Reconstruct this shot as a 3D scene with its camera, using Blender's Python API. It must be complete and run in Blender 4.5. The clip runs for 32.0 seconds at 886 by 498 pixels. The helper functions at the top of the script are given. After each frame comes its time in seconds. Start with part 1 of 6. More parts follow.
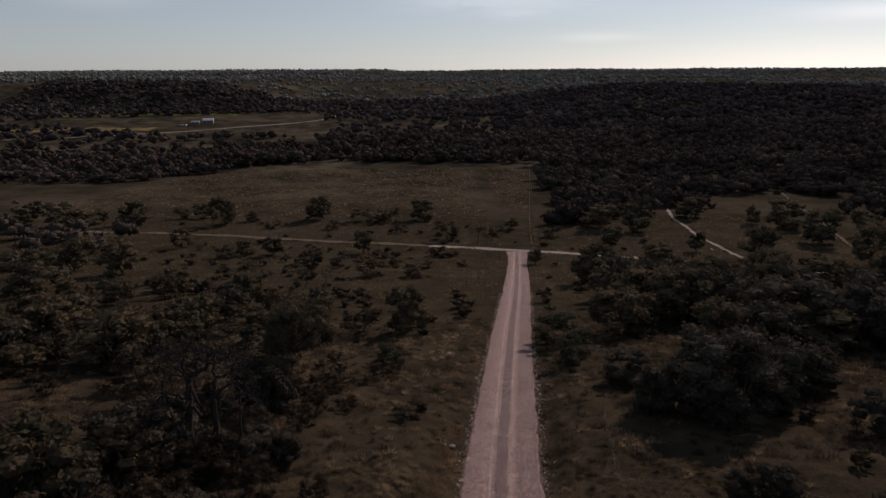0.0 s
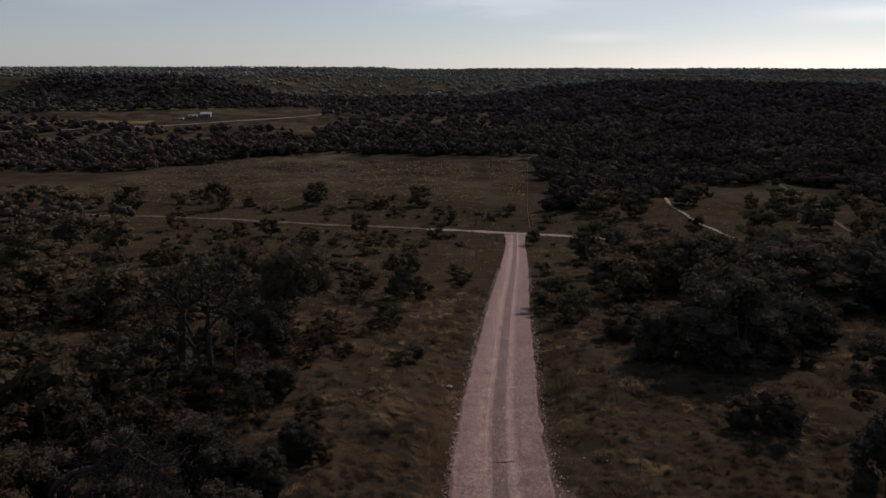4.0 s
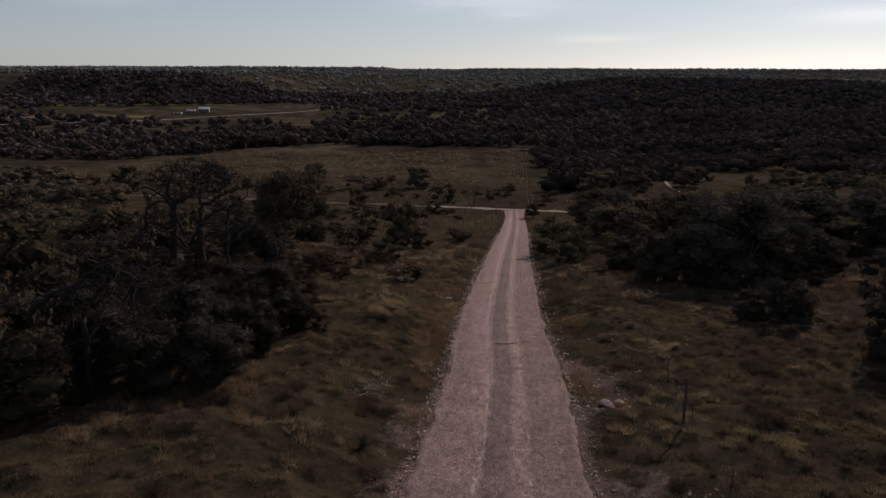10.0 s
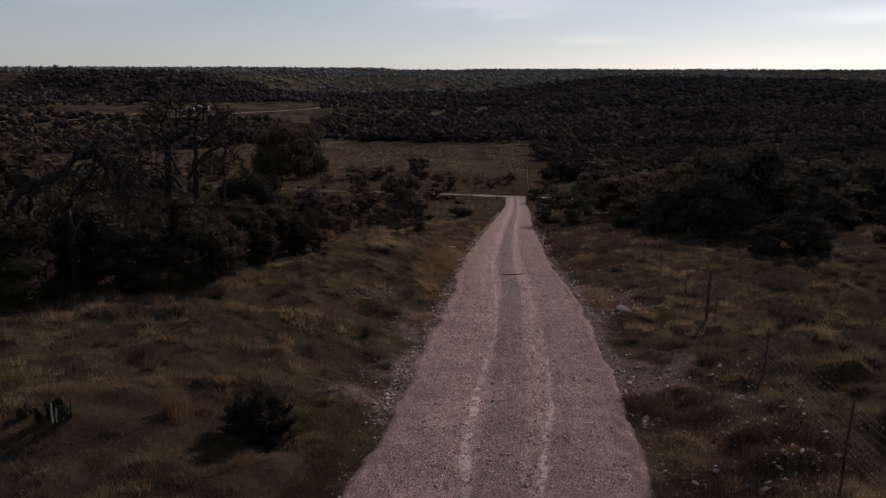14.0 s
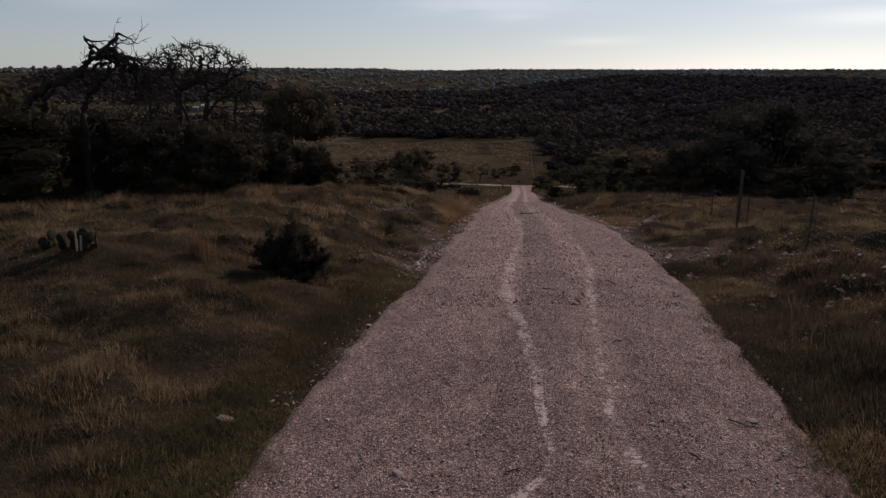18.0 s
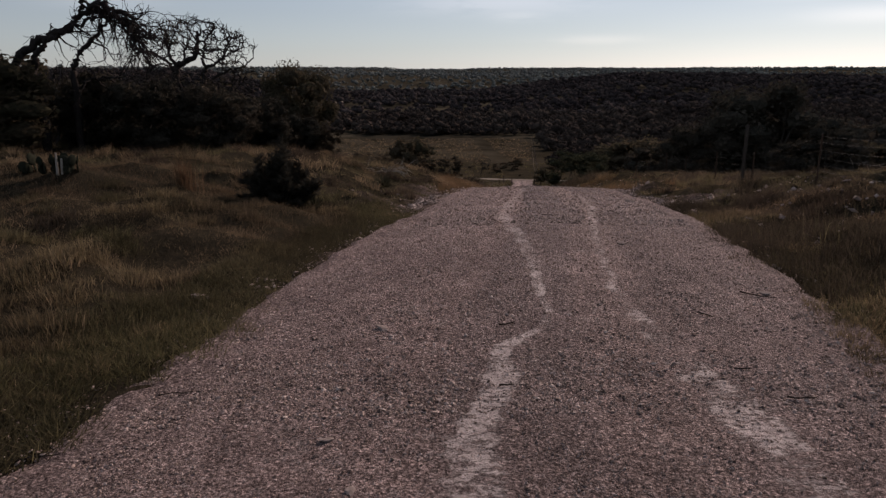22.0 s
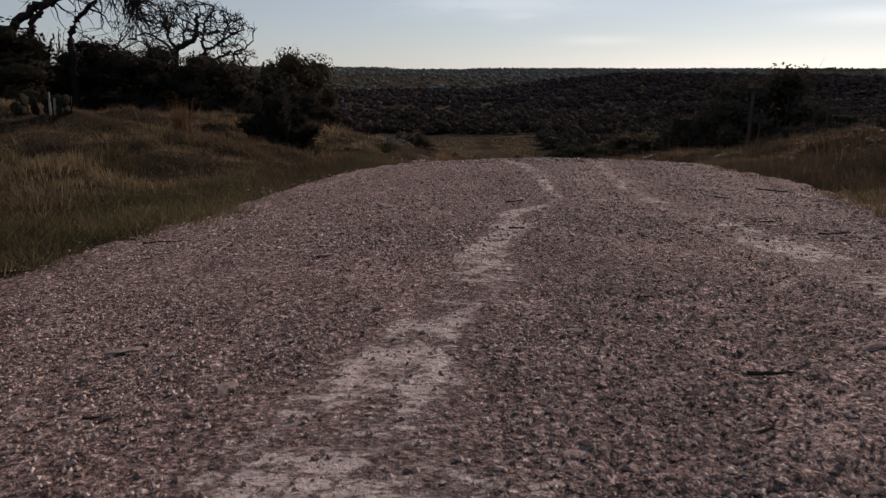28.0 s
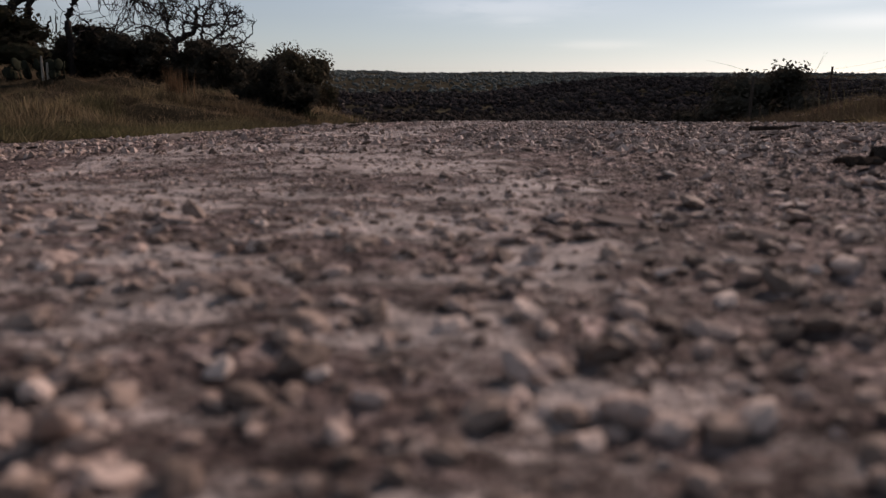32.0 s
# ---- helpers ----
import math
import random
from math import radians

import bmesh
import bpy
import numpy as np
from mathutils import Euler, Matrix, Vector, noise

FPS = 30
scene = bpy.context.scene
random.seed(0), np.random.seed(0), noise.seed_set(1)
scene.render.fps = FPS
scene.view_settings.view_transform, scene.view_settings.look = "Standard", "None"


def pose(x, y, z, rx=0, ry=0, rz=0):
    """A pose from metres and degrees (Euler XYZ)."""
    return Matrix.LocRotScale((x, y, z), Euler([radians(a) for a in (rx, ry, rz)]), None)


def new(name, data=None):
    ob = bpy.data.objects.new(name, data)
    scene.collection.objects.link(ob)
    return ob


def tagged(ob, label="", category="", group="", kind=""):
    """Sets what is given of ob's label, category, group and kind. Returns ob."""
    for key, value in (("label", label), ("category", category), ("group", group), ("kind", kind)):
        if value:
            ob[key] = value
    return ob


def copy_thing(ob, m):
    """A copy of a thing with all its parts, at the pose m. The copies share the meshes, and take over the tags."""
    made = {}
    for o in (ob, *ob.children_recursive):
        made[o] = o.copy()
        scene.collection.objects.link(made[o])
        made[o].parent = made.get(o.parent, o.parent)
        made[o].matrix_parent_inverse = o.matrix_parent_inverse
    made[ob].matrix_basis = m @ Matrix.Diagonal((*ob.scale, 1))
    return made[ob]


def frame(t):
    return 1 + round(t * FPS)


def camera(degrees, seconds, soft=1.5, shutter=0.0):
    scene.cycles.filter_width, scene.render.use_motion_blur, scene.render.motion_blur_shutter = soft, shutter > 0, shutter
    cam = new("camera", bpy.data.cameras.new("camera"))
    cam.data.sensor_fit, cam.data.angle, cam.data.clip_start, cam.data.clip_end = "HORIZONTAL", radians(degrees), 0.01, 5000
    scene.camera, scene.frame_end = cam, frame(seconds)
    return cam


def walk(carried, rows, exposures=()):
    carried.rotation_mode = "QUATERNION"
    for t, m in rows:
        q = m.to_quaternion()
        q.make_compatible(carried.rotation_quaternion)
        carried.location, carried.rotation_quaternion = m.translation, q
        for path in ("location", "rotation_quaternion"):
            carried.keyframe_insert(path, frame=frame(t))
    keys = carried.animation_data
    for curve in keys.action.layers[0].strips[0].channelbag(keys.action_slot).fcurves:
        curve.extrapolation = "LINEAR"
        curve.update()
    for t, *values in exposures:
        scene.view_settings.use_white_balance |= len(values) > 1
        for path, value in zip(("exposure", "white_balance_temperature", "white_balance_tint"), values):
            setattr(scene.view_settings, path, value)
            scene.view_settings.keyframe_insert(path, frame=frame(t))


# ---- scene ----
cam = camera(65.5, 32.0, soft=1.4)
PATH = [
    (0.0, 0.957, 0.707, 23.035, 75.31, 0.29, 0.08),
    (0.5, 0.971, 0.633, 22.376, 75.30, 0.27, 0.07),
    (1.0, 0.993, 0.581, 21.792, 75.29, 0.24, 0.06),
    (1.5, 0.983, 0.514, 21.218, 75.26, 0.23, 0.03),
    (2.0, 0.965, 0.451, 20.713, 75.24, 0.22, 0.01),
    (2.5, 0.933, 0.344, 20.143, 75.23, 0.17, 0.00),
    (3.0, 0.896, 0.251, 19.523, 75.24, 0.06, 0.00),
    (3.5, 0.878, 0.186, 18.839, 75.24, -0.03, -0.01),
    (5.5, 0.928, 0.094, 16.189, 75.26, -0.10, -0.16),
    (6.0, 0.920, 0.071, 15.499, 75.25, -0.11, -0.16),
    (6.5, 0.920, 0.055, 14.840, 75.25, -0.10, -0.17),
    (7.0, 0.927, 0.021, 14.193, 75.25, -0.10, -0.16),
    (7.5, 0.915, 0.012, 13.595, 75.27, -0.11, -0.16),
    (8.0, 0.898, -0.005, 13.012, 75.28, -0.14, -0.16),
    (8.5, 0.856, -0.009, 12.438, 75.28, -0.13, -0.15),
    (9.0, 0.857, -0.089, 11.896, 75.31, -0.13, -0.13),
    (9.5, 0.898, -0.274, 11.404, 75.32, -0.16, -0.12),
    (10.0, 0.850, -0.344, 10.868, 75.34, -0.16, -0.15),
    (10.5, 0.823, -0.365, 10.321, 75.35, -0.16, -0.16),
    (11.0, 0.793, -0.342, 9.744, 75.37, -0.15, -0.16),
    (11.5, 0.810, -0.246, 9.175, 75.39, -0.12, -0.14),
    (12.0, 0.809, -0.212, 8.636, 75.39, -0.08, -0.15),
    (12.5, 0.767, -0.166, 8.094, 75.39, -0.04, -0.18),
    (13.0, 0.654, -0.110, 7.574, 75.37, -0.02, -0.16),
    (13.5, 0.633, 0.003, 7.065, 75.40, -0.07, -0.20),
    (14.0, 0.577, 0.101, 6.579, 75.45, -0.14, -0.21),
    (14.5, 0.476, 0.034, 6.106, 75.48, -0.16, -0.17),
    (16.5, -0.033, -0.180, 4.291, 75.51, 0.14, -0.01),
    (17.0, -0.140, -0.185, 3.907, 75.56, 0.10, 0.02),
    (17.5, -0.161, -0.171, 3.539, 75.56, 0.03, 0.01),
    (18.0, -0.140, -0.157, 3.183, 75.54, -0.04, 0.01),
    (18.5, -0.136, -0.153, 3.018, 75.53, -0.06, 0.01),
    (19.0, -0.174, -0.162, 2.837, 75.52, -0.01, -0.01),
    (19.5, -0.209, -0.161, 2.657, 75.51, 0.04, -0.00),
    (20.0, -0.193, -0.134, 2.475, 75.51, 0.08, -0.00),
    (20.5, -0.158, -0.097, 2.287, 75.50, 0.11, 0.00),
    (21.0, -0.121, -0.058, 2.105, 75.48, 0.12, 0.02),
    (21.5, -0.071, -0.030, 1.925, 75.48, 0.12, 0.07),
    (22.0, -0.026, -0.017, 1.748, 75.46, 0.11, 0.10),
    (22.5, -0.036, 0.006, 1.632, 75.45, 0.09, 0.11),
    (23.0, -0.057, 0.042, 1.544, 75.44, 0.14, 0.13),
    (23.5, -0.033, 0.055, 1.450, 75.42, 0.20, 0.16),
    (24.0, -0.019, 0.054, 1.369, 75.42, 0.24, 0.17),
    (24.5, -0.022, 0.046, 1.287, 75.41, 0.20, 0.17),
    (26.5, -0.002, -0.029, 0.955, 75.45, -0.05, 0.06),
    (27.0, -0.030, -0.025, 0.869, 75.47, -0.04, 0.07),
    (27.5, -0.062, -0.015, 0.799, 75.48, -0.04, 0.09),
    (28.0, -0.062, 0.009, 0.718, 75.48, -0.06, 0.13),
    (28.5, -0.042, 0.025, 0.627, 75.49, -0.05, 0.14),
    (29.0, -0.040, 0.031, 0.543, 75.49, -0.03, 0.13),
    (29.5, -0.035, 0.030, 0.457, 75.50, -0.02, 0.12),
    (30.0, -0.005, 0.022, 0.366, 75.53, -0.04, 0.12),
    (30.5, 0.010, -0.002, 0.275, 75.56, -0.08, 0.10),
    (31.0, -0.001, -0.019, 0.188, 75.62, -0.12, 0.11),
    (31.5, -0.010, -0.023, 0.118, 75.70, -0.14, 0.16),
    (32.0, 0.003, -0.000, 0.072, 75.77, -0.21, 0.19),
]
walk(cam, [(t, pose(x, y, z, rx, ry, rz)) for t, x, y, z, rx, ry, rz in PATH], exposures=[(0.0, -0.22, 6500, 27), (16.0, -0.16, 6500, 27), (32.0, -0.14, 6600, 26)])

# a real lens of a small camera: only what lies a hand's width away is out of focus
cam.data.dof.use_dof, cam.data.dof.focus_distance, cam.data.dof.aperture_fstop = True, 4.0, 9.0

# ---- light ----
HAZE, HAZE_COLOUR = 0.20, (6.6, 8.0, 8.2)
SUN_AZIMUTH, SUN_ELEVATION = 33.0, 26.0  # degrees to the right of straight ahead, and above the horizon
world = bpy.data.worlds.new("sky")
scene.world = world
world.use_nodes = True
wn, wl = world.node_tree.nodes, world.node_tree.links
wn.clear()
w_out, w_bg, w_sky = wn.new("ShaderNodeOutputWorld"), wn.new("ShaderNodeBackground"), wn.new("ShaderNodeTexSky")
w_sky.sky_type, w_sky.sun_disc = "NISHITA", False
w_sky.sun_elevation, w_sky.sun_rotation = radians(SUN_ELEVATION), radians(SUN_AZIMUTH)
w_sky.air_density, w_sky.dust_density, w_sky.ozone_density, w_sky.altitude = 1.0, 0.32, 1.6, 400
w_bg.inputs["Strength"].default_value = 0.0715


def sky_math(op, a, b):
    node = wn.new("ShaderNodeMath")
    node.operation = op
    for i, v in enumerate((a, b)):
        if isinstance(v, (int, float)):
            node.inputs[i].default_value = v
        else:
            wl.new(v, node.inputs[i])
    return node.outputs["Value"]


def sky_mix(fac, a, b, blend="MIX"):
    node = wn.new("ShaderNodeMix")
    node.data_type, node.blend_type = "RGBA", blend
    for k, v in (("Factor", fac), ("A", a), ("B", b)):
        if isinstance(v, (int, float)):
            node.inputs[k].default_value = v
        elif isinstance(v, tuple):
            node.inputs[k].default_value = (*v, 1)
        else:
            wl.new(v, node.inputs[k])
    return node.outputs["Result"]


w_soft = wn.new("ShaderNodeHueSaturation")  # a milky, hazy sky
w_soft.inputs["Saturation"].default_value, w_soft.inputs["Value"].default_value = 0.56, 1.0
wl.new(w_sky.outputs["Color"], w_soft.inputs["Color"])
w_clear = sky_mix(HAZE, sky_mix(1.0, w_soft.outputs["Color"], (0.865, 1.0, 1.035), "MULTIPLY"), HAZE_COLOUR)
# thin high clouds: a few torn wisps, given by the tangent of their bearing and their height
w_co, w_sep = wn.new("ShaderNodeTexCoord"), wn.new("ShaderNodeSeparateXYZ")
wl.new(w_co.outputs["Generated"], w_sep.inputs["Vector"])
w_bear = sky_math("DIVIDE", w_sep.outputs["X"], sky_math("MAXIMUM", w_sep.outputs["Y"], 0.05))
w_map, w_noise = wn.new("ShaderNodeMapping"), wn.new("ShaderNodeTexNoise")
w_map.inputs["Scale"].default_value = (9.0, 9.0, 60.0)
w_map.inputs["Location"].default_value = (0.4, 0.0, 2.3)
w_noise.inputs["Scale"].default_value, w_noise.inputs["Detail"].default_value, w_noise.inputs["Roughness"].default_value = 1.0, 7.0, 0.6
wl.new(w_co.outputs["Generated"], w_map.inputs["Vector"])
wl.new(w_map.outputs["Vector"], w_noise.inputs["Vector"])
w_sum = None
for bear, high, wide, tall_, weight in ((0.07, 0.090, 0.14, 0.016, 1.0), (0.10, 0.074, 0.05, 0.010, 0.7), (0.60, 0.064, 0.10, 0.010, 0.75), (-0.48, 0.088, 0.09, 0.014, 0.7), (0.21, 0.040, 0.07, 0.006, 0.5),
                                        (0.50, 0.088, 0.08, 0.006, 0.4), (-0.2, 0.19, 0.5, 0.03, 0.9), (0.4, 0.24, 0.6, 0.04, 0.9)):
    a = sky_math("POWER", sky_math("ABSOLUTE", sky_math("DIVIDE", sky_math("SUBTRACT", w_bear, bear), wide), 0.0), 2.0)
    b = sky_math("POWER", sky_math("ABSOLUTE", sky_math("DIVIDE", sky_math("SUBTRACT", w_sep.outputs["Z"], high), tall_), 0.0), 2.0)
    puff = sky_math("MULTIPLY", sky_math("POWER", 2.72, sky_math("MULTIPLY", sky_math("ADD", a, b), -1.0)), weight)
    w_sum = puff if w_sum is None else sky_math("MAXIMUM", w_sum, puff)
w_torn = wn.new("ShaderNodeMapRange")
w_torn.inputs["From Min"].default_value, w_torn.inputs["From Max"].default_value = 0.24, 0.52
wl.new(w_noise.outputs["Fac"], w_torn.inputs["Value"])
w_fac = sky_math("MULTIPLY", sky_math("MULTIPLY", w_sum, w_torn.outputs["Result"]), 0.6)
wl.new(sky_mix(w_fac, w_clear, sky_mix(1.0, w_clear, (1.5, 1.36, 1.30), "MULTIPLY")), w_bg.inputs["Color"])
wl.new(w_bg.outputs["Background"], w_out.inputs["Surface"])

sun = new("sun", bpy.data.lights.new("sun", "SUN"))
sun.data.energy, sun.data.angle, sun.data.color = 4.2, radians(0.9), (1.0, 0.85, 0.70)
sun.matrix_world = pose(0, 0, 60, 90 - SUN_ELEVATION, 0, 180 - SUN_AZIMUTH)


# ---- materials ----
def material(name, build):
    """A node material; build(nodes, links, bsdf) shapes it."""
    m = bpy.data.materials.new(name)
    m.use_nodes = True
    n, l = m.node_tree.nodes, m.node_tree.links
    b = n["Principled BSDF"]
    b.inputs["Specular IOR Level"].default_value = 0.0
    build(n, l, b)
    return m


def noise_of(n, l, scale, detail=4.0, rough=0.55, stretch=(1, 1, 1), space="Object"):
    co, mp, no = n.new("ShaderNodeTexCoord"), n.new("ShaderNodeMapping"), n.new("ShaderNodeTexNoise")
    mp.inputs["Scale"].default_value = stretch
    no.inputs["Scale"].default_value, no.inputs["Detail"].default_value, no.inputs["Roughness"].default_value = scale, detail, rough
    l.new(co.outputs[space], mp.inputs["Vector"])
    l.new(mp.outputs["Vector"], no.inputs["Vector"])
    return no.outputs["Fac"]


def ramp_of(n, l, source, stops):
    r = n.new("ShaderNodeValToRGB")
    while len(r.color_ramp.elements) < len(stops):
        r.color_ramp.elements.new(0.5)
    for e, (at, c) in zip(r.color_ramp.elements, stops):
        e.position, e.color = at, (*c, 1)
    l.new(source, r.inputs["Fac"])
    return r.outputs["Color"]


def mix_of(n, l, fac, a, b, blend="MIX"):
    m = n.new("ShaderNodeMix")
    m.data_type, m.blend_type = "RGBA", blend
    for s, v in (("Factor", fac), ("A", a), ("B", b)):
        if isinstance(v, (int, float)):
            m.inputs[s].default_value = v
        elif isinstance(v, tuple):
            m.inputs[s].default_value = (*v, 1)
        else:
            l.new(v, m.inputs[s])
    return m.outputs["Result"]


def math_of(n, l, op, a, b=None):
    m = n.new("ShaderNodeMath")
    m.operation = op
    for i, v in enumerate((a, b)):
        if v is None:
            continue
        if isinstance(v, (int, float)):
            m.inputs[i].default_value = v
        else:
            l.new(v, m.inputs[i])
    return m.outputs["Value"]


def bump_of(n, l, b, height, strength, distance):
    bp = n.new("ShaderNodeBump")
    bp.inputs["Strength"].default_value, bp.inputs["Distance"].default_value = strength, distance
    l.new(height, bp.inputs["Height"])
    l.new(bp.outputs["Normal"], b.inputs["Normal"])


def ground_look(n, l, b):
    tufts = ramp_of(n, l, noise_of(n, l, 2.4, 6, 0.65), [(0.3, (0.016, 0.0135, 0.0105)), (0.55, (0.032, 0.0265, 0.0195)), (0.75, (0.064, 0.053, 0.037))])
    thatch = ramp_of(n, l, noise_of(n, l, 38, 6, 0.75), [(0.35, (0.35, 0.34, 0.33)), (0.62, (1.5, 1.45, 1.35))])
    patch = ramp_of(n, l, noise_of(n, l, 0.16, 5, 0.6), [(0.35, (0.024, 0.021, 0.015)), (0.5, (0.040, 0.034, 0.023)), (0.68, (0.074, 0.059, 0.041))])
    c = mix_of(n, l, 0.8, mix_of(n, l, 0.45, tufts, patch), thatch, "MULTIPLY")
    uv, wear = n.new("ShaderNodeUVMap"), n.new("ShaderNodeSeparateXYZ")  # UV: how bare the soil lies
    l.new(uv.outputs["UV"], wear.inputs["Vector"])
    soil = ramp_of(n, l, noise_of(n, l, 22, 7, 0.75), [(0.3, (0.036, 0.027, 0.023)), (0.52, (0.10, 0.074, 0.064)), (0.7, (0.24, 0.185, 0.163))])
    worn = ramp_of(n, l, math_of(n, l, "ADD", wear.outputs["X"], math_of(n, l, "SUBTRACT", noise_of(n, l, 3.0, 6, 0.7), 0.5)), [(0.42, (0, 0, 0)), (0.62, (1, 1, 1))])
    c = mix_of(n, l, worn, c, soil)
    scrub = noise_of(n, l, 0.045, 7, 0.7)
    wide = ramp_of(n, l, noise_of(n, l, 0.011, 5, 0.6), [(0.36, (0.034, 0.030, 0.023)), (0.54, (0.060, 0.052, 0.038)), (0.74, (0.12, 0.103, 0.072))])
    speck = ramp_of(n, l, scrub, [(0.42, (0.35, 0.36, 0.30)), (0.55, (1.0, 1.0, 1.0))])
    far = mix_of(n, l, 0.8, wide, speck, "MULTIPLY")
    co, sep = n.new("ShaderNodeTexCoord"), n.new("ShaderNodeSeparateXYZ")
    l.new(co.outputs["Object"], sep.inputs["Vector"])
    depth = n.new("ShaderNodeMapRange")
    depth.inputs["From Min"].default_value, depth.inputs["From Max"].default_value = 120, 520
    l.new(sep.outputs["Y"], depth.inputs["Value"])
    l.new(mix_of(n, l, depth.outputs["Result"], c, far), b.inputs["Base Color"])
    b.inputs["Roughness"].default_value = 0.95
    bump_of(n, l, b, noise_of(n, l, 5.0, 8, 0.7), 0.8, 0.10)


def road_look(n, l, b):
    """Pinkish limestone gravel with packed pale wheel tracks; UV: metres across and along the road."""
    uv, sep = n.new("ShaderNodeUVMap"), n.new("ShaderNodeSeparateXYZ")
    l.new(uv.outputs["UV"], sep.inputs["Vector"])
    grit = ramp_of(n, l, noise_of(n, l, 55, 5, 0.75), [(0.34, (0.060, 0.048, 0.046)), (0.5, (0.252, 0.200, 0.192)), (0.66, (0.66, 0.56, 0.54))])
    vor = n.new("ShaderNodeTexVoronoi")
    vor.inputs["Scale"].default_value = 42
    co = n.new("ShaderNodeTexCoord")
    l.new(co.outputs["Object"], vor.inputs["Vector"])
    stones = ramp_of(n, l, vor.outputs["Distance"], [(0.1, (1.3, 1.27, 1.25)), (0.55, (0.30, 0.28, 0.27))])
    loose = mix_of(n, l, 0.6, grit, stones, "MULTIPLY")
    broad = ramp_of(n, l, noise_of(n, l, 0.7, 5, 0.6), [(0.3, (0.72, 0.69, 0.68)), (0.7, (1.15, 1.12, 1.1))])
    loose = mix_of(n, l, 0.9, loose, broad, "MULTIPLY")
    lane = math_of(n, l, "ADD", math_of(n, l, "DIVIDE", sep.outputs["X"], 6.0), math_of(n, l, "ADD", 0.47, math_of(n, l, "MULTIPLY", noise_of(n, l, 1.6, 5, 0.7, (1.0, 0.25, 1.0)), 0.06)))
    worn = ramp_of(n, l, lane, [(0.07, (0.92, 0.88, 0.87)), (0.25, (1.12, 1.06, 1.04)), (0.395, (1.2, 1.14, 1.12)), (0.425, (0.74, 0.74, 0.76)), (0.55, (0.76, 0.76, 0.78)), (0.57, (1.12, 1.07, 1.04)), (0.64, (1.15, 1.1, 1.06)), (0.69, (0.88, 0.86, 0.86)), (0.95, (0.86, 0.82, 0.81))])
    away = n.new("ShaderNodeMapRange")
    away.inputs["From Min"].default_value, away.inputs["From Max"].default_value = 6.0, 30.0
    away.inputs["To Min"].default_value, away.inputs["To Max"].default_value = 0.35, 0.95
    l.new(sep.outputs["Y"], away.inputs["Value"])
    loose = mix_of(n, l, away.outputs["Result"], loose, worn, "MULTIPLY")
    lanes = ramp_of(n, l, lane, [(0.1, (0.25, 0.25, 0.25)), (0.3, (1, 1, 1)), (0.40, (1, 1, 1)), (0.43, (0.1, 0.1, 0.1)), (0.55, (0.1, 0.1, 0.1)), (0.57, (1, 1, 1)), (0.64, (1, 1, 1)), (0.7, (0.3, 0.3, 0.3))])
    specks = ramp_of(n, l, noise_of(n, l, 4.2, 6, 0.8, (1.0, 0.8, 1.0)), [(0.55, (0, 0, 0)), (0.62, (1, 1, 1))])
    specks = math_of(n, l, "MULTIPLY", math_of(n, l, "MULTIPLY", specks, lanes), math_of(n, l, "MULTIPLY", away.outputs["Result"], 0.55))
    mottle = ramp_of(n, l, noise_of(n, l, 4.5, 9, 0.8, (1.0, 0.5, 1.0)), [(0.34, (0.6, 0.58, 0.57)), (0.64, (1.35, 1.33, 1.31))])
    loose = mix_of(n, l, 0.9, loose, mottle, "MULTIPLY")
    pepper = ramp_of(n, l, noise_of(n, l, 24.0, 9, 0.9), [(0.41, (0.36, 0.35, 0.35)), (0.5, (1.0, 1.0, 1.0)), (0.59, (1.75, 1.72, 1.7))])
    loose = mix_of(n, l, 0.9, loose, pepper, "MULTIPLY")
    packed = ramp_of(n, l, noise_of(n, l, 9, 6, 0.6), [(0.3, (0.38, 0.325, 0.305)), (0.7, (0.60, 0.53, 0.495))])

    # the packed lines (second UV map: how near each of the two lies), torn at their rims and broken along the way
    near, lines = n.new("ShaderNodeUVMap"), n.new("ShaderNodeSeparateXYZ")
    near.uv_map = "Marl"
    l.new(near.outputs["UV"], lines.inputs["Vector"])
    left = math_of(n, l, "MINIMUM", lines.outputs["X"], 0.5)
    right = math_of(n, l, "SUBTRACT", math_of(n, l, "MINIMUM", lines.outputs["Y"], 0.5), 0.06)
    both = math_of(n, l, "MAXIMUM", left, right)
    torn = math_of(n, l, "ADD", math_of(n, l, "MULTIPLY", math_of(n, l, "SUBTRACT", noise_of(n, l, 17.0, 8, 0.85, (0.5, 1.0, 1.0)), 0.5), 2.6),
                   math_of(n, l, "MULTIPLY", math_of(n, l, "SUBTRACT", noise_of(n, l, 2.2, 4, 0.65), 0.5), 1.35))
    mask = ramp_of(n, l, math_of(n, l, "ADD", both, torn), [(0.34, (0, 0, 0)), (0.52, (1, 1, 1))])
    flakes = ramp_of(n, l, noise_of(n, l, 11, 5, 0.6, (1.0, 2.2, 1.0)), [(0.63, (0, 0, 0)), (0.65, (1, 1, 1))])
    thin = ramp_of(n, l, noise_of(n, l, 1.2, 4, 0.6), [(0.45, (0, 0, 0)), (0.6, (1, 1, 1))])
    flakes = math_of(n, l, "MULTIPLY", math_of(n, l, "MULTIPLY", flakes, thin), 0.6)
    l.new(mix_of(n, l, math_of(n, l, "MAXIMUM", specks, math_of(n, l, "MAXIMUM", flakes, math_of(n, l, "MULTIPLY", mask, math_of(n, l, "SUBTRACT", 0.78, math_of(n, l, "MULTIPLY", away.outputs["Result"], 0.55))))), loose, packed), b.inputs["Base Color"])
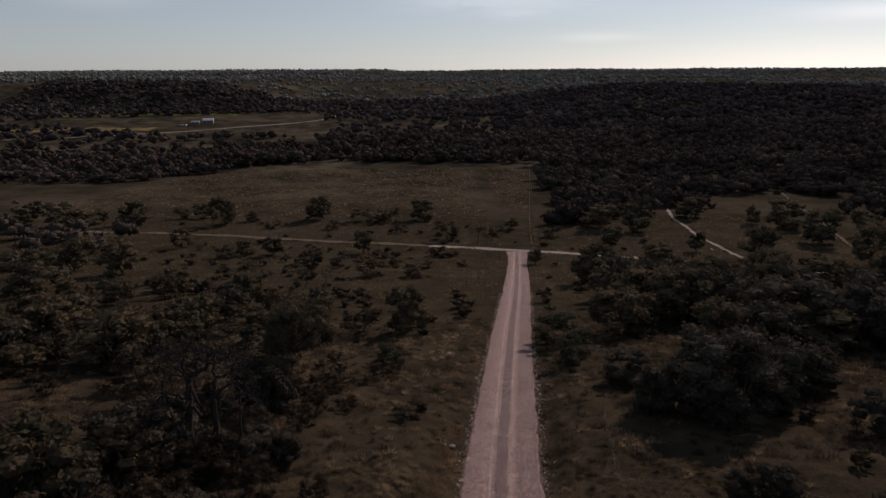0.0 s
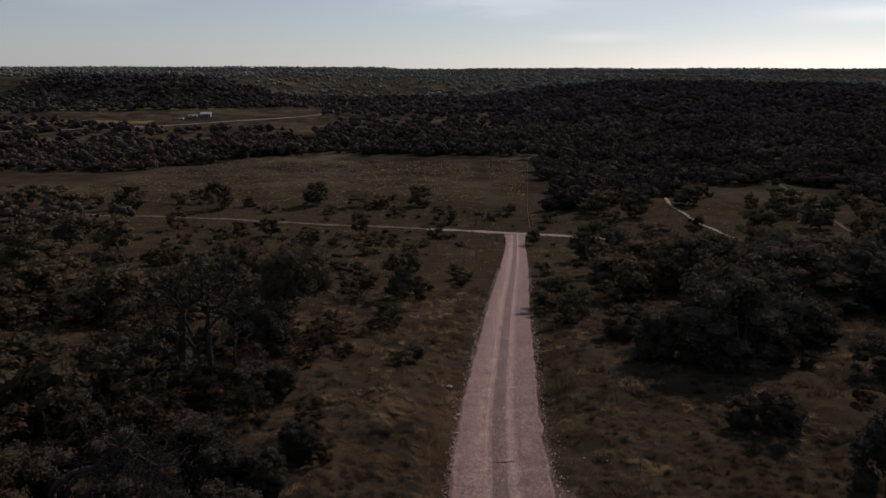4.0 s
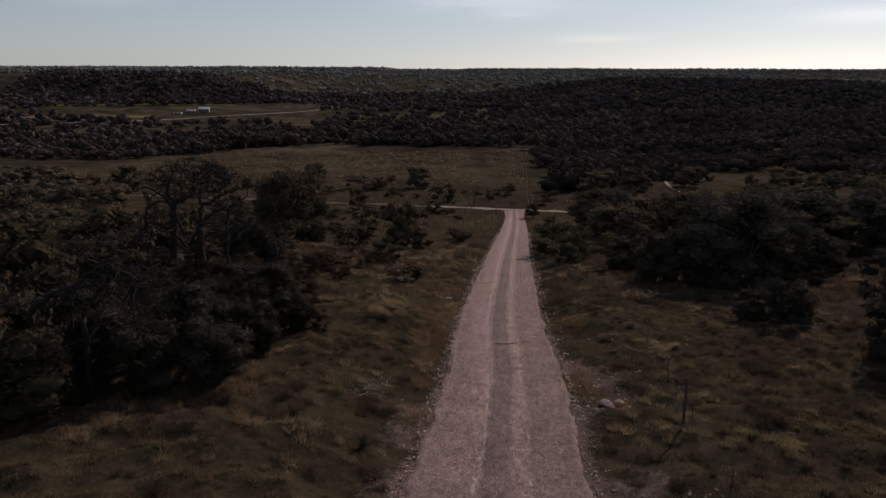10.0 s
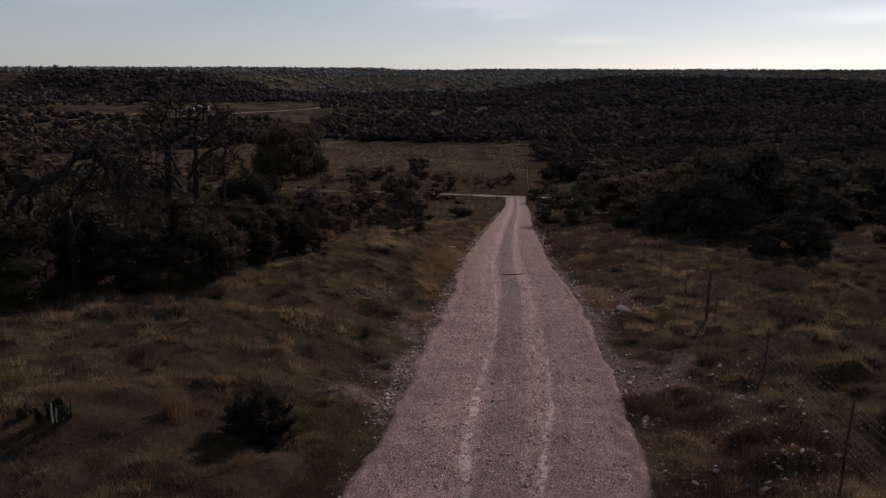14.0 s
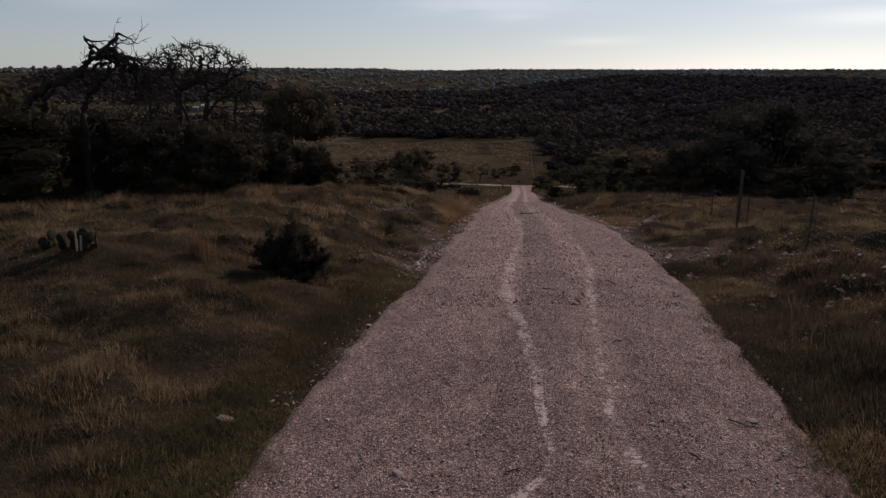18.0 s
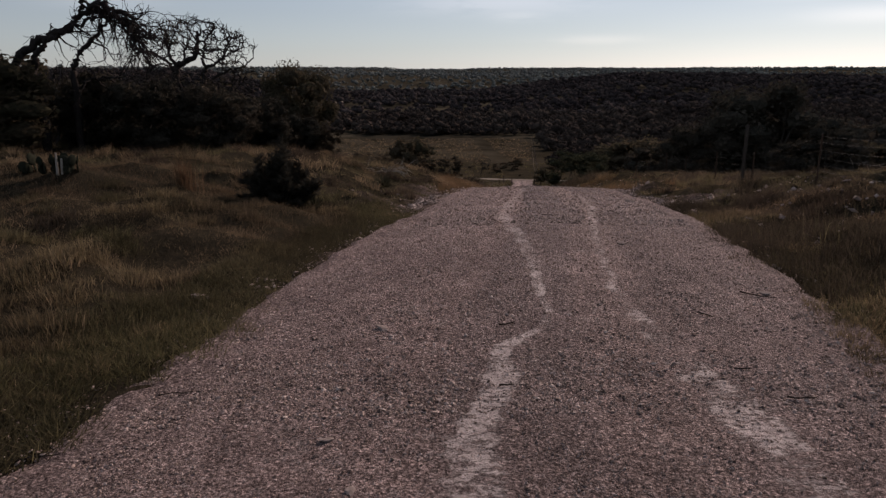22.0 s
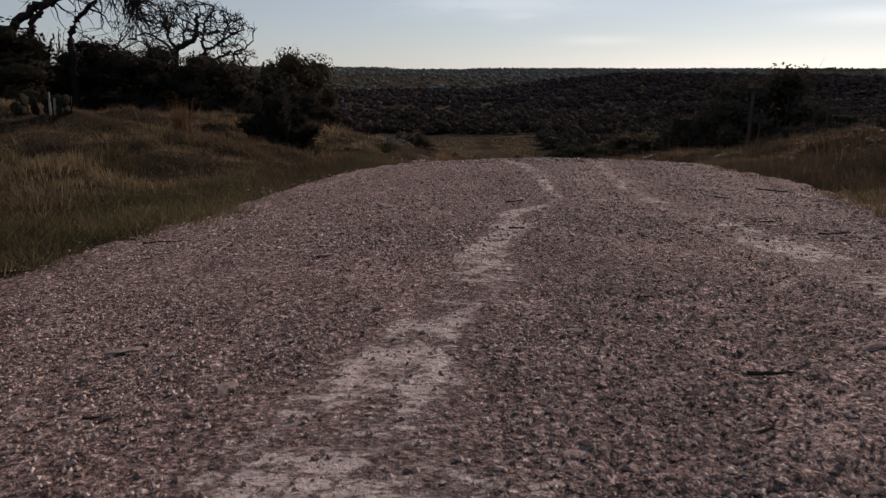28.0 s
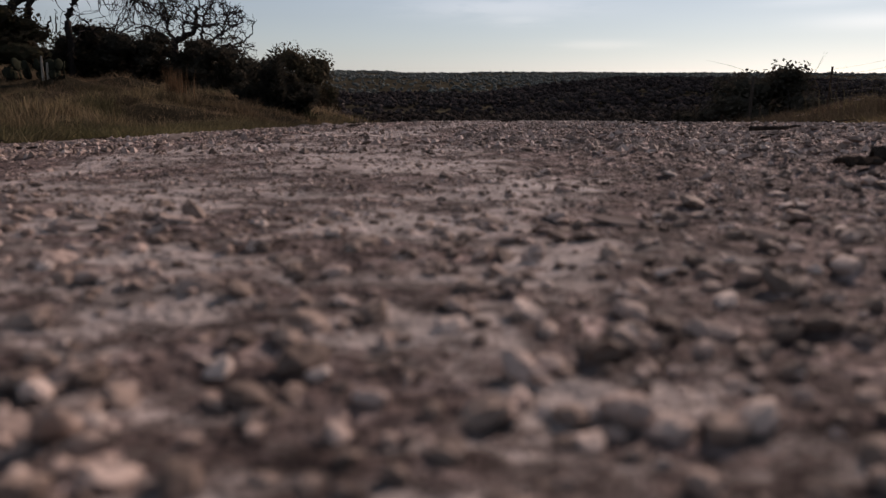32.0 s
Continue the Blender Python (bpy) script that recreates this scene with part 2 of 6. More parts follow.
    b.inputs["Roughness"].default_value, b.inputs["Specular IOR Level"].default_value = 0.85, 0.03
    h = math_of(n, l, "SUBTRACT", noise_of(n, l, 60, 4, 0.7), math_of(n, l, "MULTIPLY", vor.outputs["Distance"], 0.25))
    rough = math_of(n, l, "MULTIPLY", h, math_of(n, l, "SUBTRACT", 1.0, math_of(n, l, "MULTIPLY", mask, 0.6)))
    bump_of(n, l, b, rough, 1.0, 0.03)


def stone_look(n, l, b):
    geo = n.new("ShaderNodeNewGeometry")
    tone = ramp_of(n, l, geo.outputs["Random Per Island"], [(0.0, (0.13, 0.096, 0.081)), (0.45, (0.30, 0.226, 0.19)), (0.8, (0.44, 0.335, 0.295)), (1.0, (0.60, 0.485, 0.43))])
    grain = ramp_of(n, l, noise_of(n, l, 90, 5, 0.7), [(0.3, (0.7, 0.68, 0.66)), (0.7, (1.15, 1.13, 1.1))])
    l.new(mix_of(n, l, 0.85, tone, grain, "MULTIPLY"), b.inputs["Base Color"])
    b.inputs["Roughness"].default_value, b.inputs["Specular IOR Level"].default_value = 0.75, 0.08
    bump_of(n, l, b, noise_of(n, l, 140, 4, 0.7), 0.5, 0.004)


def dirt_road_look(n, l, b):
    c = ramp_of(n, l, noise_of(n, l, 0.8, 6, 0.65), [(0.3, (0.16, 0.135, 0.115)), (0.7, (0.30, 0.26, 0.22))])
    l.new(c, b.inputs["Base Color"])
    b.inputs["Roughness"].default_value = 0.9
    bump_of(n, l, b, noise_of(n, l, 6, 5, 0.6), 0.4, 0.03)


def leaf_look(dark, mid, light, sheer):
    def look_of(n, l, b):
        geo = n.new("ShaderNodeNewGeometry")
        tone = ramp_of(n, l, geo.outputs["Random Per Island"], [(0.0, dark), (0.55, mid), (1.0, light)])
        info = n.new("ShaderNodeObjectInfo")
        each = ramp_of(n, l, info.outputs["Random"], [(0.0, (0.75, 0.78, 0.75)), (1.0, (1.2, 1.12, 1.0))])
        c = mix_of(n, l, 0.8, tone, each, "MULTIPLY")
        mass = noise_of(n, l, 5.0, 6, 0.75)
        c = mix_of(n, l, 0.8, c, ramp_of(n, l, mass, [(0.36, (0.7, 0.7, 0.7)), (0.62, (1.2, 1.18, 1.12))]), "MULTIPLY")
        l.new(c, b.inputs["Base Color"])
        b.inputs["Roughness"].default_value, b.inputs["Specular IOR Level"].default_value = 0.95, 0.0
        bump_of(n, l, b, mass, 1.0, 0.35)
        tr, mx, out = n.new("ShaderNodeBsdfTranslucent"), n.new("ShaderNodeMixShader"), n["Material Output"]
        l.new(c, tr.inputs["Color"])
        mx.inputs["Fac"].default_value = sheer
        l.new(b.outputs["BSDF"], mx.inputs[1])
        l.new(tr.outputs["BSDF"], mx.inputs[2])
        l.new(mx.outputs["Shader"], out.inputs["Surface"])
    return look_of


def canopy_look(dark, mid, light, scale):
    """Closed crowns seen from afar: every tree of its own tone, mottled by leaf masses."""
    def look_of(n, l, b):
        geo = n.new("ShaderNodeNewGeometry")
        tone = ramp_of(n, l, geo.outputs["Random Per Island"], [(0.0, dark), (0.6, mid), (1.0, light)])
        fine = noise_of(n, l, scale, 5, 0.7)
        c = mix_of(n, l, 0.85, tone, ramp_of(n, l, fine, [(0.35, (0.72, 0.72, 0.72)), (0.62, (1.15, 1.13, 1.08))]), "MULTIPLY")
        c = mix_of(n, l, 0.9, c, ramp_of(n, l, noise_of(n, l, 0.016, 5, 0.6), [(0.38, (0.62, 0.60, 0.60)), (0.62, (1.3, 1.28, 1.2))]), "MULTIPLY")
        l.new(c, b.inputs["Base Color"])
        b.inputs["Roughness"].default_value = 0.95
        bump_of(n, l, b, fine, 1.0, 1.2 / scale)
    return look_of


def grass_look(dark, mid, light, sheer):
    """Blades: each of its own tone, and each tuft paler or greener than the next (UV: the tuft's tone)."""
    def look_of(n, l, b):
        geo, uv, sep = n.new("ShaderNodeNewGeometry"), n.new("ShaderNodeUVMap"), n.new("ShaderNodeSeparateXYZ")
        l.new(uv.outputs["UV"], sep.inputs["Vector"])
        tone = ramp_of(n, l, math_of(n, l, "ADD", math_of(n, l, "MULTIPLY", geo.outputs["Random Per Island"], 0.45), math_of(n, l, "MULTIPLY", sep.outputs["X"], 0.55)), [(0.08, dark), (0.5, mid), (0.92, light)])
        c = mix_of(n, l, 0.9, tone, ramp_of(n, l, sep.outputs["Y"], [(0.0, (0.93, 1.0, 0.82)), (0.5, (1.0, 1.0, 1.0)), (1.0, (1.06, 0.985, 0.94))]), "MULTIPLY")
        l.new(c, b.inputs["Base Color"])
        b.inputs["Roughness"].default_value = 0.9
        tr, mx, out = n.new("ShaderNodeBsdfTranslucent"), n.new("ShaderNodeMixShader"), n["Material Output"]
        l.new(c, tr.inputs["Color"])
        mx.inputs["Fac"].default_value = sheer
        l.new(b.outputs["BSDF"], mx.inputs[1])
        l.new(tr.outputs["BSDF"], mx.inputs[2])
        l.new(mx.outputs["Shader"], out.inputs["Surface"])
    return look_of


def bark_look(dark, light, scale=14):
    def look_of(n, l, b):
        c = ramp_of(n, l, noise_of(n, l, scale, 6, 0.7, (1, 1, 0.25)), [(0.3, dark), (0.7, light)])
        l.new(c, b.inputs["Base Color"])
        b.inputs["Roughness"].default_value = 0.9
        bump_of(n, l, b, noise_of(n, l, scale * 2, 5, 0.7, (1, 1, 0.2)), 0.7, 0.02)
    return look_of


def plain_look(a, c, scale, rough, metal=0.0):
    def look_of(n, l, b):
        l.new(ramp_of(n, l, noise_of(n, l, scale, 5, 0.6), [(0.3, a), (0.7, c)]), b.inputs["Base Color"])
        b.inputs["Roughness"].default_value, b.inputs["Metallic"].default_value = rough, metal
    return look_of


GROUND = material("dry pasture", ground_look)
GRAVEL = material("limestone gravel road", road_look)
STONE = material("loose limestone", stone_look)
ROCK = material("weathered limestone", plain_look((0.13, 0.102, 0.09), (0.30, 0.245, 0.22), 28, 0.9))
LEDGE = material("bared pale limestone", plain_look((0.11, 0.085, 0.075), (0.30, 0.245, 0.22), 9, 0.9))
DIRT = material("pale dirt road", dirt_road_look)
OAK_LEAF = material("live oak leaves", leaf_look((0.0794, 0.0768, 0.0517), (0.0972, 0.0802, 0.0586), (0.1295, 0.1058, 0.076), 0.22))
JUNIPER_LEAF = material("juniper foliage", leaf_look((0.0655, 0.064, 0.056), (0.0738, 0.0672, 0.0576), (0.1092, 0.0956, 0.081), 0.12))
SCRUB_LEAF = material("brown scrub foliage", leaf_look((0.061, 0.051, 0.041), (0.0689, 0.056, 0.042), (0.0976, 0.076, 0.0546), 0.15))
GREY_LEAF = material("grey-green shrub foliage", leaf_look((0.038, 0.042, 0.029), (0.072, 0.076, 0.051), (0.115, 0.116, 0.08), 0.2))
YUCCA_LEAF = material("stiff yucca leaves", leaf_look((0.026, 0.028, 0.020), (0.048, 0.050, 0.036), (0.085, 0.085, 0.060), 0.2))
WOODS_LEAF = material("far woods", canopy_look((0.0527, 0.0439, 0.0402), (0.0659, 0.0531, 0.048), (0.0843, 0.067, 0.0583), 1.1))
RIDGE_LEAF = material("dark ridge woods", canopy_look((0.0519, 0.0436, 0.045), (0.061, 0.0515, 0.0525), (0.0762, 0.0634, 0.0645), 0.7))
# the skyline woods: air haze painted into the leaf colour, paler and bluer
HAZED_LEAF = material("distant woods with haze in the colour", canopy_look((0.125, 0.136, 0.136), (0.16, 0.172, 0.168), (0.20, 0.21, 0.20), 0.4))
STRAW = material("dry bunch grass", grass_look((0.0541, 0.0412, 0.0282), (0.1333, 0.0992, 0.0646), (0.3031, 0.2247, 0.1424), 0.5))
GREEN_GRASS = material("green-tinged grass", grass_look((0.0308, 0.0273, 0.0173), (0.079, 0.0669, 0.0401), (0.185, 0.1525, 0.0886), 0.5))
DARK_GRASS = material("dark green-brown grass", grass_look((0.0265, 0.0211, 0.0169), (0.0552, 0.043, 0.0325), (0.114, 0.0872, 0.0636), 0.4))
RUST_GRASS = material("rust-coloured bluestem grass", grass_look((0.062, 0.040, 0.025), (0.118, 0.074, 0.044), (0.205, 0.135, 0.082), 0.5))
BARK = material("rough bark", bark_look((0.035, 0.030, 0.026), (0.10, 0.088, 0.075)))
DEAD_WOOD = material("weathered dead wood", bark_look((0.018, 0.015, 0.014), (0.050, 0.043, 0.039)))
PALE_WOOD = material("bleached wood", bark_look((0.22, 0.19, 0.16), (0.42, 0.37, 0.31), 30))
TWIG = material("dark dry twig", bark_look((0.025, 0.020, 0.017), (0.07, 0.055, 0.045), 60))
POST_WOOD = material("weathered cedar post", bark_look((0.035, 0.028, 0.024), (0.09, 0.072, 0.06), 22))
POST_METAL = material("rusty steel post", plain_look((0.05, 0.03, 0.022), (0.11, 0.075, 0.055), 25, 0.75, 0.3))
WIRE = material("galvanised wire", plain_look((0.09, 0.083, 0.078), (0.17, 0.155, 0.14), 30, 0.6, 0.4))
CACTUS = material("prickly pear skin", plain_look((0.016, 0.017, 0.012), (0.034, 0.035, 0.024), 12, 1.0))
WHITE_WALL = material("white painted siding", plain_look((0.26, 0.24, 0.22), (0.36, 0.34, 0.31), 3, 0.8))
ROOF_METAL = material("pale sheet-metal roof", plain_look((0.34, 0.35, 0.37), (0.54, 0.55, 0.57), 2, 0.6))
DARK_GLASS = material("dark window glass", plain_look((0.02, 0.022, 0.025), (0.04, 0.042, 0.045), 2, 0.15))
FAR_STRAW = material("far straw field", plain_look((0.10, 0.08, 0.036), (0.17, 0.135, 0.06), 0.05, 0.95))
FAR_GREEN = material("far green field", plain_look((0.06, 0.075, 0.024), (0.10, 0.115, 0.04), 0.05, 0.95))
TRACK_DIRT = material("dim dirt track", plain_look((0.075, 0.062, 0.046), (0.15, 0.125, 0.098), 0.8, 0.95))


PROFILE = [(-400, 6.0), (-60, 2.6), (-15, 0.75), (0, 0.0), (1.5, -0.06), (2.8, -0.12), (5.3, -0.31), (9, -0.64), (13, -1.04), (17, -1.53),
           (22, -2.16), (28, -3.03), (36, -4.33), (60, -8.3), (84, -12.5), (130, -19.8), (188, -28.0), (230, -30.8), (277, -33.5),
           (378, -39.5), (483, -43.5), (700, -44.5), (950, -43.0), (1300, -36.0), (2000, -22.0), (3000, -9.0), (4000, -3.0), (4700, 2.0), (5200, -4.0)]


def hermite(table, v):
    """A smooth curve through the table's points."""
    px, pz = np.array([p[0] for p in table], float), np.array([p[1] for p in table], float)
    sl = np.diff(pz) / np.diff(px)
    m = np.concatenate([[sl[0]], (sl[:-1] * np.diff(px)[1:] + sl[1:] * np.diff(px)[:-1]) / (px[2:] - px[:-2]), [sl[-1]]])
    v = np.clip(np.asarray(v, float), px[0], px[-1])
    i = np.clip(np.searchsorted(px, v) - 1, 0, len(px) - 2)
    w = px[i + 1] - px[i]
    u = (v - px[i]) / w
    return pz[i] * (1 + 2 * u) * (1 - u) ** 2 + w * m[i] * u * (1 - u) ** 2 + pz[i + 1] * u * u * (3 - 2 * u) + w * m[i + 1] * u * u * (u - 1)


def ease(a, b, v):
    u = np.clip((np.asarray(v, float) - a) / (b - a), 0, 1)
    return u * u * (3 - 2 * u)


ROAD_X = [(-60, -4.0), (-15, -1.0), (0, 0.2), (5, 0.65), (9, 1.3), (12.7, 1.95), (21.5, 2.95), (29, 3.8), (41.5, 4.75), (64, 7.15), (90, 10.1), (129, 14.9), (183, 20.9), (200, 22.6)]
ROAD_W = [(-60, 2.6), (5, 2.75), (21.5, 2.75), (64, 2.85), (129, 2.75), (160, 2.55), (182, 2.5), (190, 2.9), (200, 3.6)]


# the packed marl lines: distance from the road's middle, and their width, along the road
MARL_LEFT = [(-60, -0.6), (0.3, -0.42), (1.1, -0.52), (1.4, -0.60), (1.75, -0.52), (2.4, -0.43), (2.8, -0.34), (3.4, -0.30), (4.2, -0.22), (4.75, -0.22), (5.3, 0.07), (6.4, 0.05), (7.2, -0.01), (8.4, -0.16), (9.75, -0.39),
             (12, -0.77), (14.4, -0.86), (18, -0.75), (21, -0.58), (30, -0.75), (60, -0.95), (200, -1.0)]
MARL_LEFT_W = [(-60, 0.3), (0.3, 0.5), (1.2, 0.36), (1.8, 0.26), (2.6, 0.24), (3.6, 0.19), (4.6, 0.15), (5.2, 0.10), (8, 0.11), (11, 0.15), (14.5, 0.15), (20, 0.11), (28, 0.10), (60, 0.14), (200, 0.2)]
MARL_RIGHT = [(-60, 1.0), (5, 1.0), (6, 0.86), (7.5, 0.77), (11, 0.74), (16, 1.0), (21, 1.02), (30, 0.75), (60, 0.62), (200, 0.6)]
MARL_RIGHT_W = [(-60, 0.2), (2.0, 0.26), (3.0, 0.22), (4.2, 0.22), (6, 0.15), (9, 0.17), (20, 0.12), (30, 0.10), (60, 0.14), (200, 0.2)]


def marl(d, y):
    """How near a place lies to the packed lines: 1 on the line, 0 at its rim, below 0 outside."""
    jag = 0.10 * (lumps(d, y, 0.35, 51) - 0.5) + 0.06 * (lumps(d, y, 0.13, 52) - 0.5)
    a = 1 - np.abs(d + jag - hermite(MARL_LEFT, y)) / hermite(MARL_LEFT_W, y)
    b = 1 - np.abs(d + jag - hermite(MARL_RIGHT, y)) / hermite(MARL_RIGHT_W, y) - 0.25 * ease(4.8, 6.5, y)
    return a, b


def road_x(y):
    return hermite(ROAD_X, y)


def camber(y):
    """How far the middle of the road stands above its edges."""
    return 0.15 * ease(3, 11, y) * (1 - 0.6 * ease(28, 60, y))


def waves(x, y):
    """Gentle swells of the land, growing with the distance."""
    r = np.hypot(x, y)
    a = 0.05 * np.sin(x * 0.9 + 1.3 * np.sin(y * 0.31)) * np.sin(y * 0.77 + 0.8)
    b = 0.12 * np.sin(x * 0.21 + 2.0 + np.sin(y * 0.09)) * np.sin(y * 0.17 + 0.4)
    c = 1.0 * np.sin(x * 0.031 + np.sin(y * 0.012)) * np.sin(y * 0.027 + 1.0)
    d = 6.0 * np.sin(x * 0.0061 + 0.7 * np.sin(y * 0.004)) * np.sin(y * 0.0052 + 0.5)
    e = 9.0 * np.sin(x * 0.0023 + 1.0) * np.sin(y * 0.0031 + 2.0 + 0.5 * np.sin(x * 0.004))
    return a * ease(4, 9, r) + b * ease(6, 30, r) + c * ease(80, 300, r) * (1 - 0.8 * ease(150, 260, y) * (1 - ease(480, 600, y))) + (d * ease(800, 1500, r) + e * ease(1300, 2200, r)) * (1 - 0.75 * ease(2600, 4200, r))


def lumps(x, y, size, seed):
    """Smooth value noise from 0 to 1 with bumps of that size."""
    u, v = np.asarray(x, float) / size, np.asarray(y, float) / size
    i, j = np.floor(u), np.floor(v)
    fu, fv = u - i, v - j
    fu, fv = fu * fu * (3 - 2 * fu), fv * fv * (3 - 2 * fv)
    dice = lambda a, b: np.modf(np.abs(np.sin(a * 127.1 + b * 311.7 + seed * 74.7) * 43758.5453))[0]
    return (dice(i, j) * (1 - fu) + dice(i + 1, j) * fu) * (1 - fv) + (dice(i, j + 1) * (1 - fu) + dice(i + 1, j + 1) * fu) * fv


def fall(x, y):
    """The near end of the road leans towards its lower side."""
    return -0.12 * ease(0.4, 2.8, road_x(np.clip(y, -60, 200)) - np.asarray(x, float)) * (1 - ease(4.5, 10, y)) * ease(-8, -1, y)


def bare(x, y):
    """How bare the soil lies: the eroded banks and the verges of the road."""
    d = np.asarray(x, float) - road_x(np.clip(y, -60, 200))
    bank = ease(2.4, 3.0, d) * (1 - ease(4.6, 6.6, d)) * ease(11, 16, y) * (1 - ease(30, 38, y))
    bank = bank + ease(2.4, 3.0, -d) * (1 - ease(4.0, 5.4, -d)) * ease(12, 16, y) * (1 - ease(24, 29, y))
    verge = ease(2.3, 2.5, np.abs(d)) * (1 - ease(2.8, 3.4, np.abs(d))) * ease(5, 9, y) * (1 - ease(110, 160, y))
    return np.clip(0.7 * bank + 0.75 * verge, 0, 1) * (0.35 + 0.8 * lumps(x, y, 1.3, 4))


def land(x, y):
    """The height of the natural ground, with the cut in which the road runs."""
    x, y = np.asarray(x, float), np.asarray(y, float)
    z = hermite(PROFILE, y)
    d = x - road_x(np.minimum(y, 200))
    left = hermite([(-60, 0.1), (0, 0.02), (6, 0.12), (13, 0.75), (22, 1.2), (32, 1.4), (50, 1.0), (90, 0.3), (150, 0.0), (190, 0.0), (240, 0.0), (5200, 0.0)], y)
    right = hermite([(-60, 0.1), (0, 0.05), (8, 0.28), (14, 0.52), (18, 0.45), (23, 0.05), (29, 0.2), (36, 0.6), (60, 0.5), (110, 0.2), (150, 0.0), (190, 0.0), (240, 0.0), (5200, 0.0)], y)
    z = z + fall(x, y) + left * ease(2.6, 9.0, -d) + right * ease(2.9, 6.5, d)
    z = z + waves(x, y) * ease(2.8, 8, np.abs(d) + 100 * ease(195, 230, y))
    knobs = lumps(x, y, 0.9, 1) * 0.7 + lumps(x, y, 1.9, 2) - 0.85
    z = z + 0.03 * (lumps(x, y, 0.35, 11) - 0.5) * ease(2.2, 2.6, np.abs(d)) * (1 - ease(60, 90, y))
    z = z + 0.33 * knobs * ease(2.9, 4.0, np.abs(d)) * (1 - ease(45, 90, y)) * ease(-30, -5, y)
    z = z + 0.26 * lumps(x, y, 0.62, 12) ** 2 * ease(3.1, 4.2, np.abs(d)) * (1 - ease(60, 100, y)) * ease(-10, 0, y) * (0.55 + 0.45 * ease(8, 16, y))
    # the wooded ridge on one side of the valley, the scarp on the other
    z = z + 25 * ease(720, 1010, y - 0.10 * (x - 420)) * ease(40, 330, x) * (1 - 0.75 * ease(1150, 1600, y))
    z = z + 10 * ease(150, 420, x) * ease(250, 600, y) * (1 - ease(600, 900, y))
    z = z + 30 * ease(1060, 1230, y) * ease(260, 420, -x) * (1 - 0.6 * ease(1500, 2200, y))
    return z


# ---- helpers for meshes ----
rng = np.random.default_rng(7)


def sheet(name, verts, faces, mat, smooth=False, uv=None, more=None):
    """A mesh from arrays of points and of faces with the same number of corners."""
    v, f = np.asarray(verts, np.float32), np.asarray(faces, np.int32)
    me = bpy.data.meshes.new(name)
    me.vertices.add(len(v))
    me.vertices.foreach_set("co", v.ravel())
    me.loops.add(f.size)
    me.loops.foreach_set("vertex_index", f.ravel())
    me.polygons.add(len(f))
    me.polygons.foreach_set("loop_start", np.arange(0, f.size, f.shape[1], dtype=np.int32))
    me.polygons.foreach_set("use_smooth", np.full(len(f), smooth))
    if uv is not None:
        layer = me.uv_layers.new(name="UVMap")
        layer.data.foreach_set("uv", np.asarray(uv, np.float32)[f.ravel()].ravel())
    for key, value in (more or {}).items():
        layer = me.uv_layers.new(name=key)
        layer.data.foreach_set("uv", np.asarray(value, np.float32)[f.ravel()].ravel())
    me.update(calc_edges=True)
    me.materials.append(mat)
    return me


def child(name, mesh, parent, label=""):
    ob = new(name, mesh)
    ob.parent = parent
    return tagged(ob, label)


def thing(name, label, category, group="", kind="", at=(0, 0, 0), turn=0.0, size=1.0):
    ob = new(name)
    ob.empty_display_size = 0.2
    ob.matrix_basis = pose(*at, 0, 0, turn) @ Matrix.Diagonal((size, size, size, 1))
    return tagged(ob, label, category, group, kind)


def grid_faces(rows, cols):
    i = np.arange(rows - 1)[:, None] * cols + np.arange(cols - 1)[None, :]
    return np.stack([i, i + 1, i + cols + 1, i + cols], -1).reshape(-1, 4)


def tubes(branches, sides=5):
    """Tapered tubes along branches: each a list of (point, radius)."""
    verts, faces, start = [], [], 0
    ring = np.arange(sides) / sides * 2 * math.pi
    for line in branches:
        pts, rad = np.array([p for p, _ in line], float), np.array([r for _, r in line], float)
        way = np.gradient(pts, axis=0)
        way /= np.linalg.norm(way, axis=1)[:, None] + 1e-9
        side = np.cross(way, (0.31, 0.17, 0.93))
        side /= np.linalg.norm(side, axis=1)[:, None] + 1e-9
        up = np.cross(side, way)
        v = pts[:, None] + rad[:, None, None] * (np.cos(ring)[None, :, None] * side[:, None] + np.sin(ring)[None, :, None] * up[:, None])
        verts.append(v.reshape(-1, 3))
        k = start + np.arange(len(pts) - 1)[:, None] * sides + np.arange(sides)[None, :]
        nxt = start + np.arange(len(pts) - 1)[:, None] * sides + (np.arange(sides)[None, :] + 1) % sides
        faces.append(np.stack([k, nxt, nxt + sides, k + sides], -1).reshape(-1, 4))
        start += v.shape[0] * sides
    return np.concatenate(verts), np.concatenate(faces)


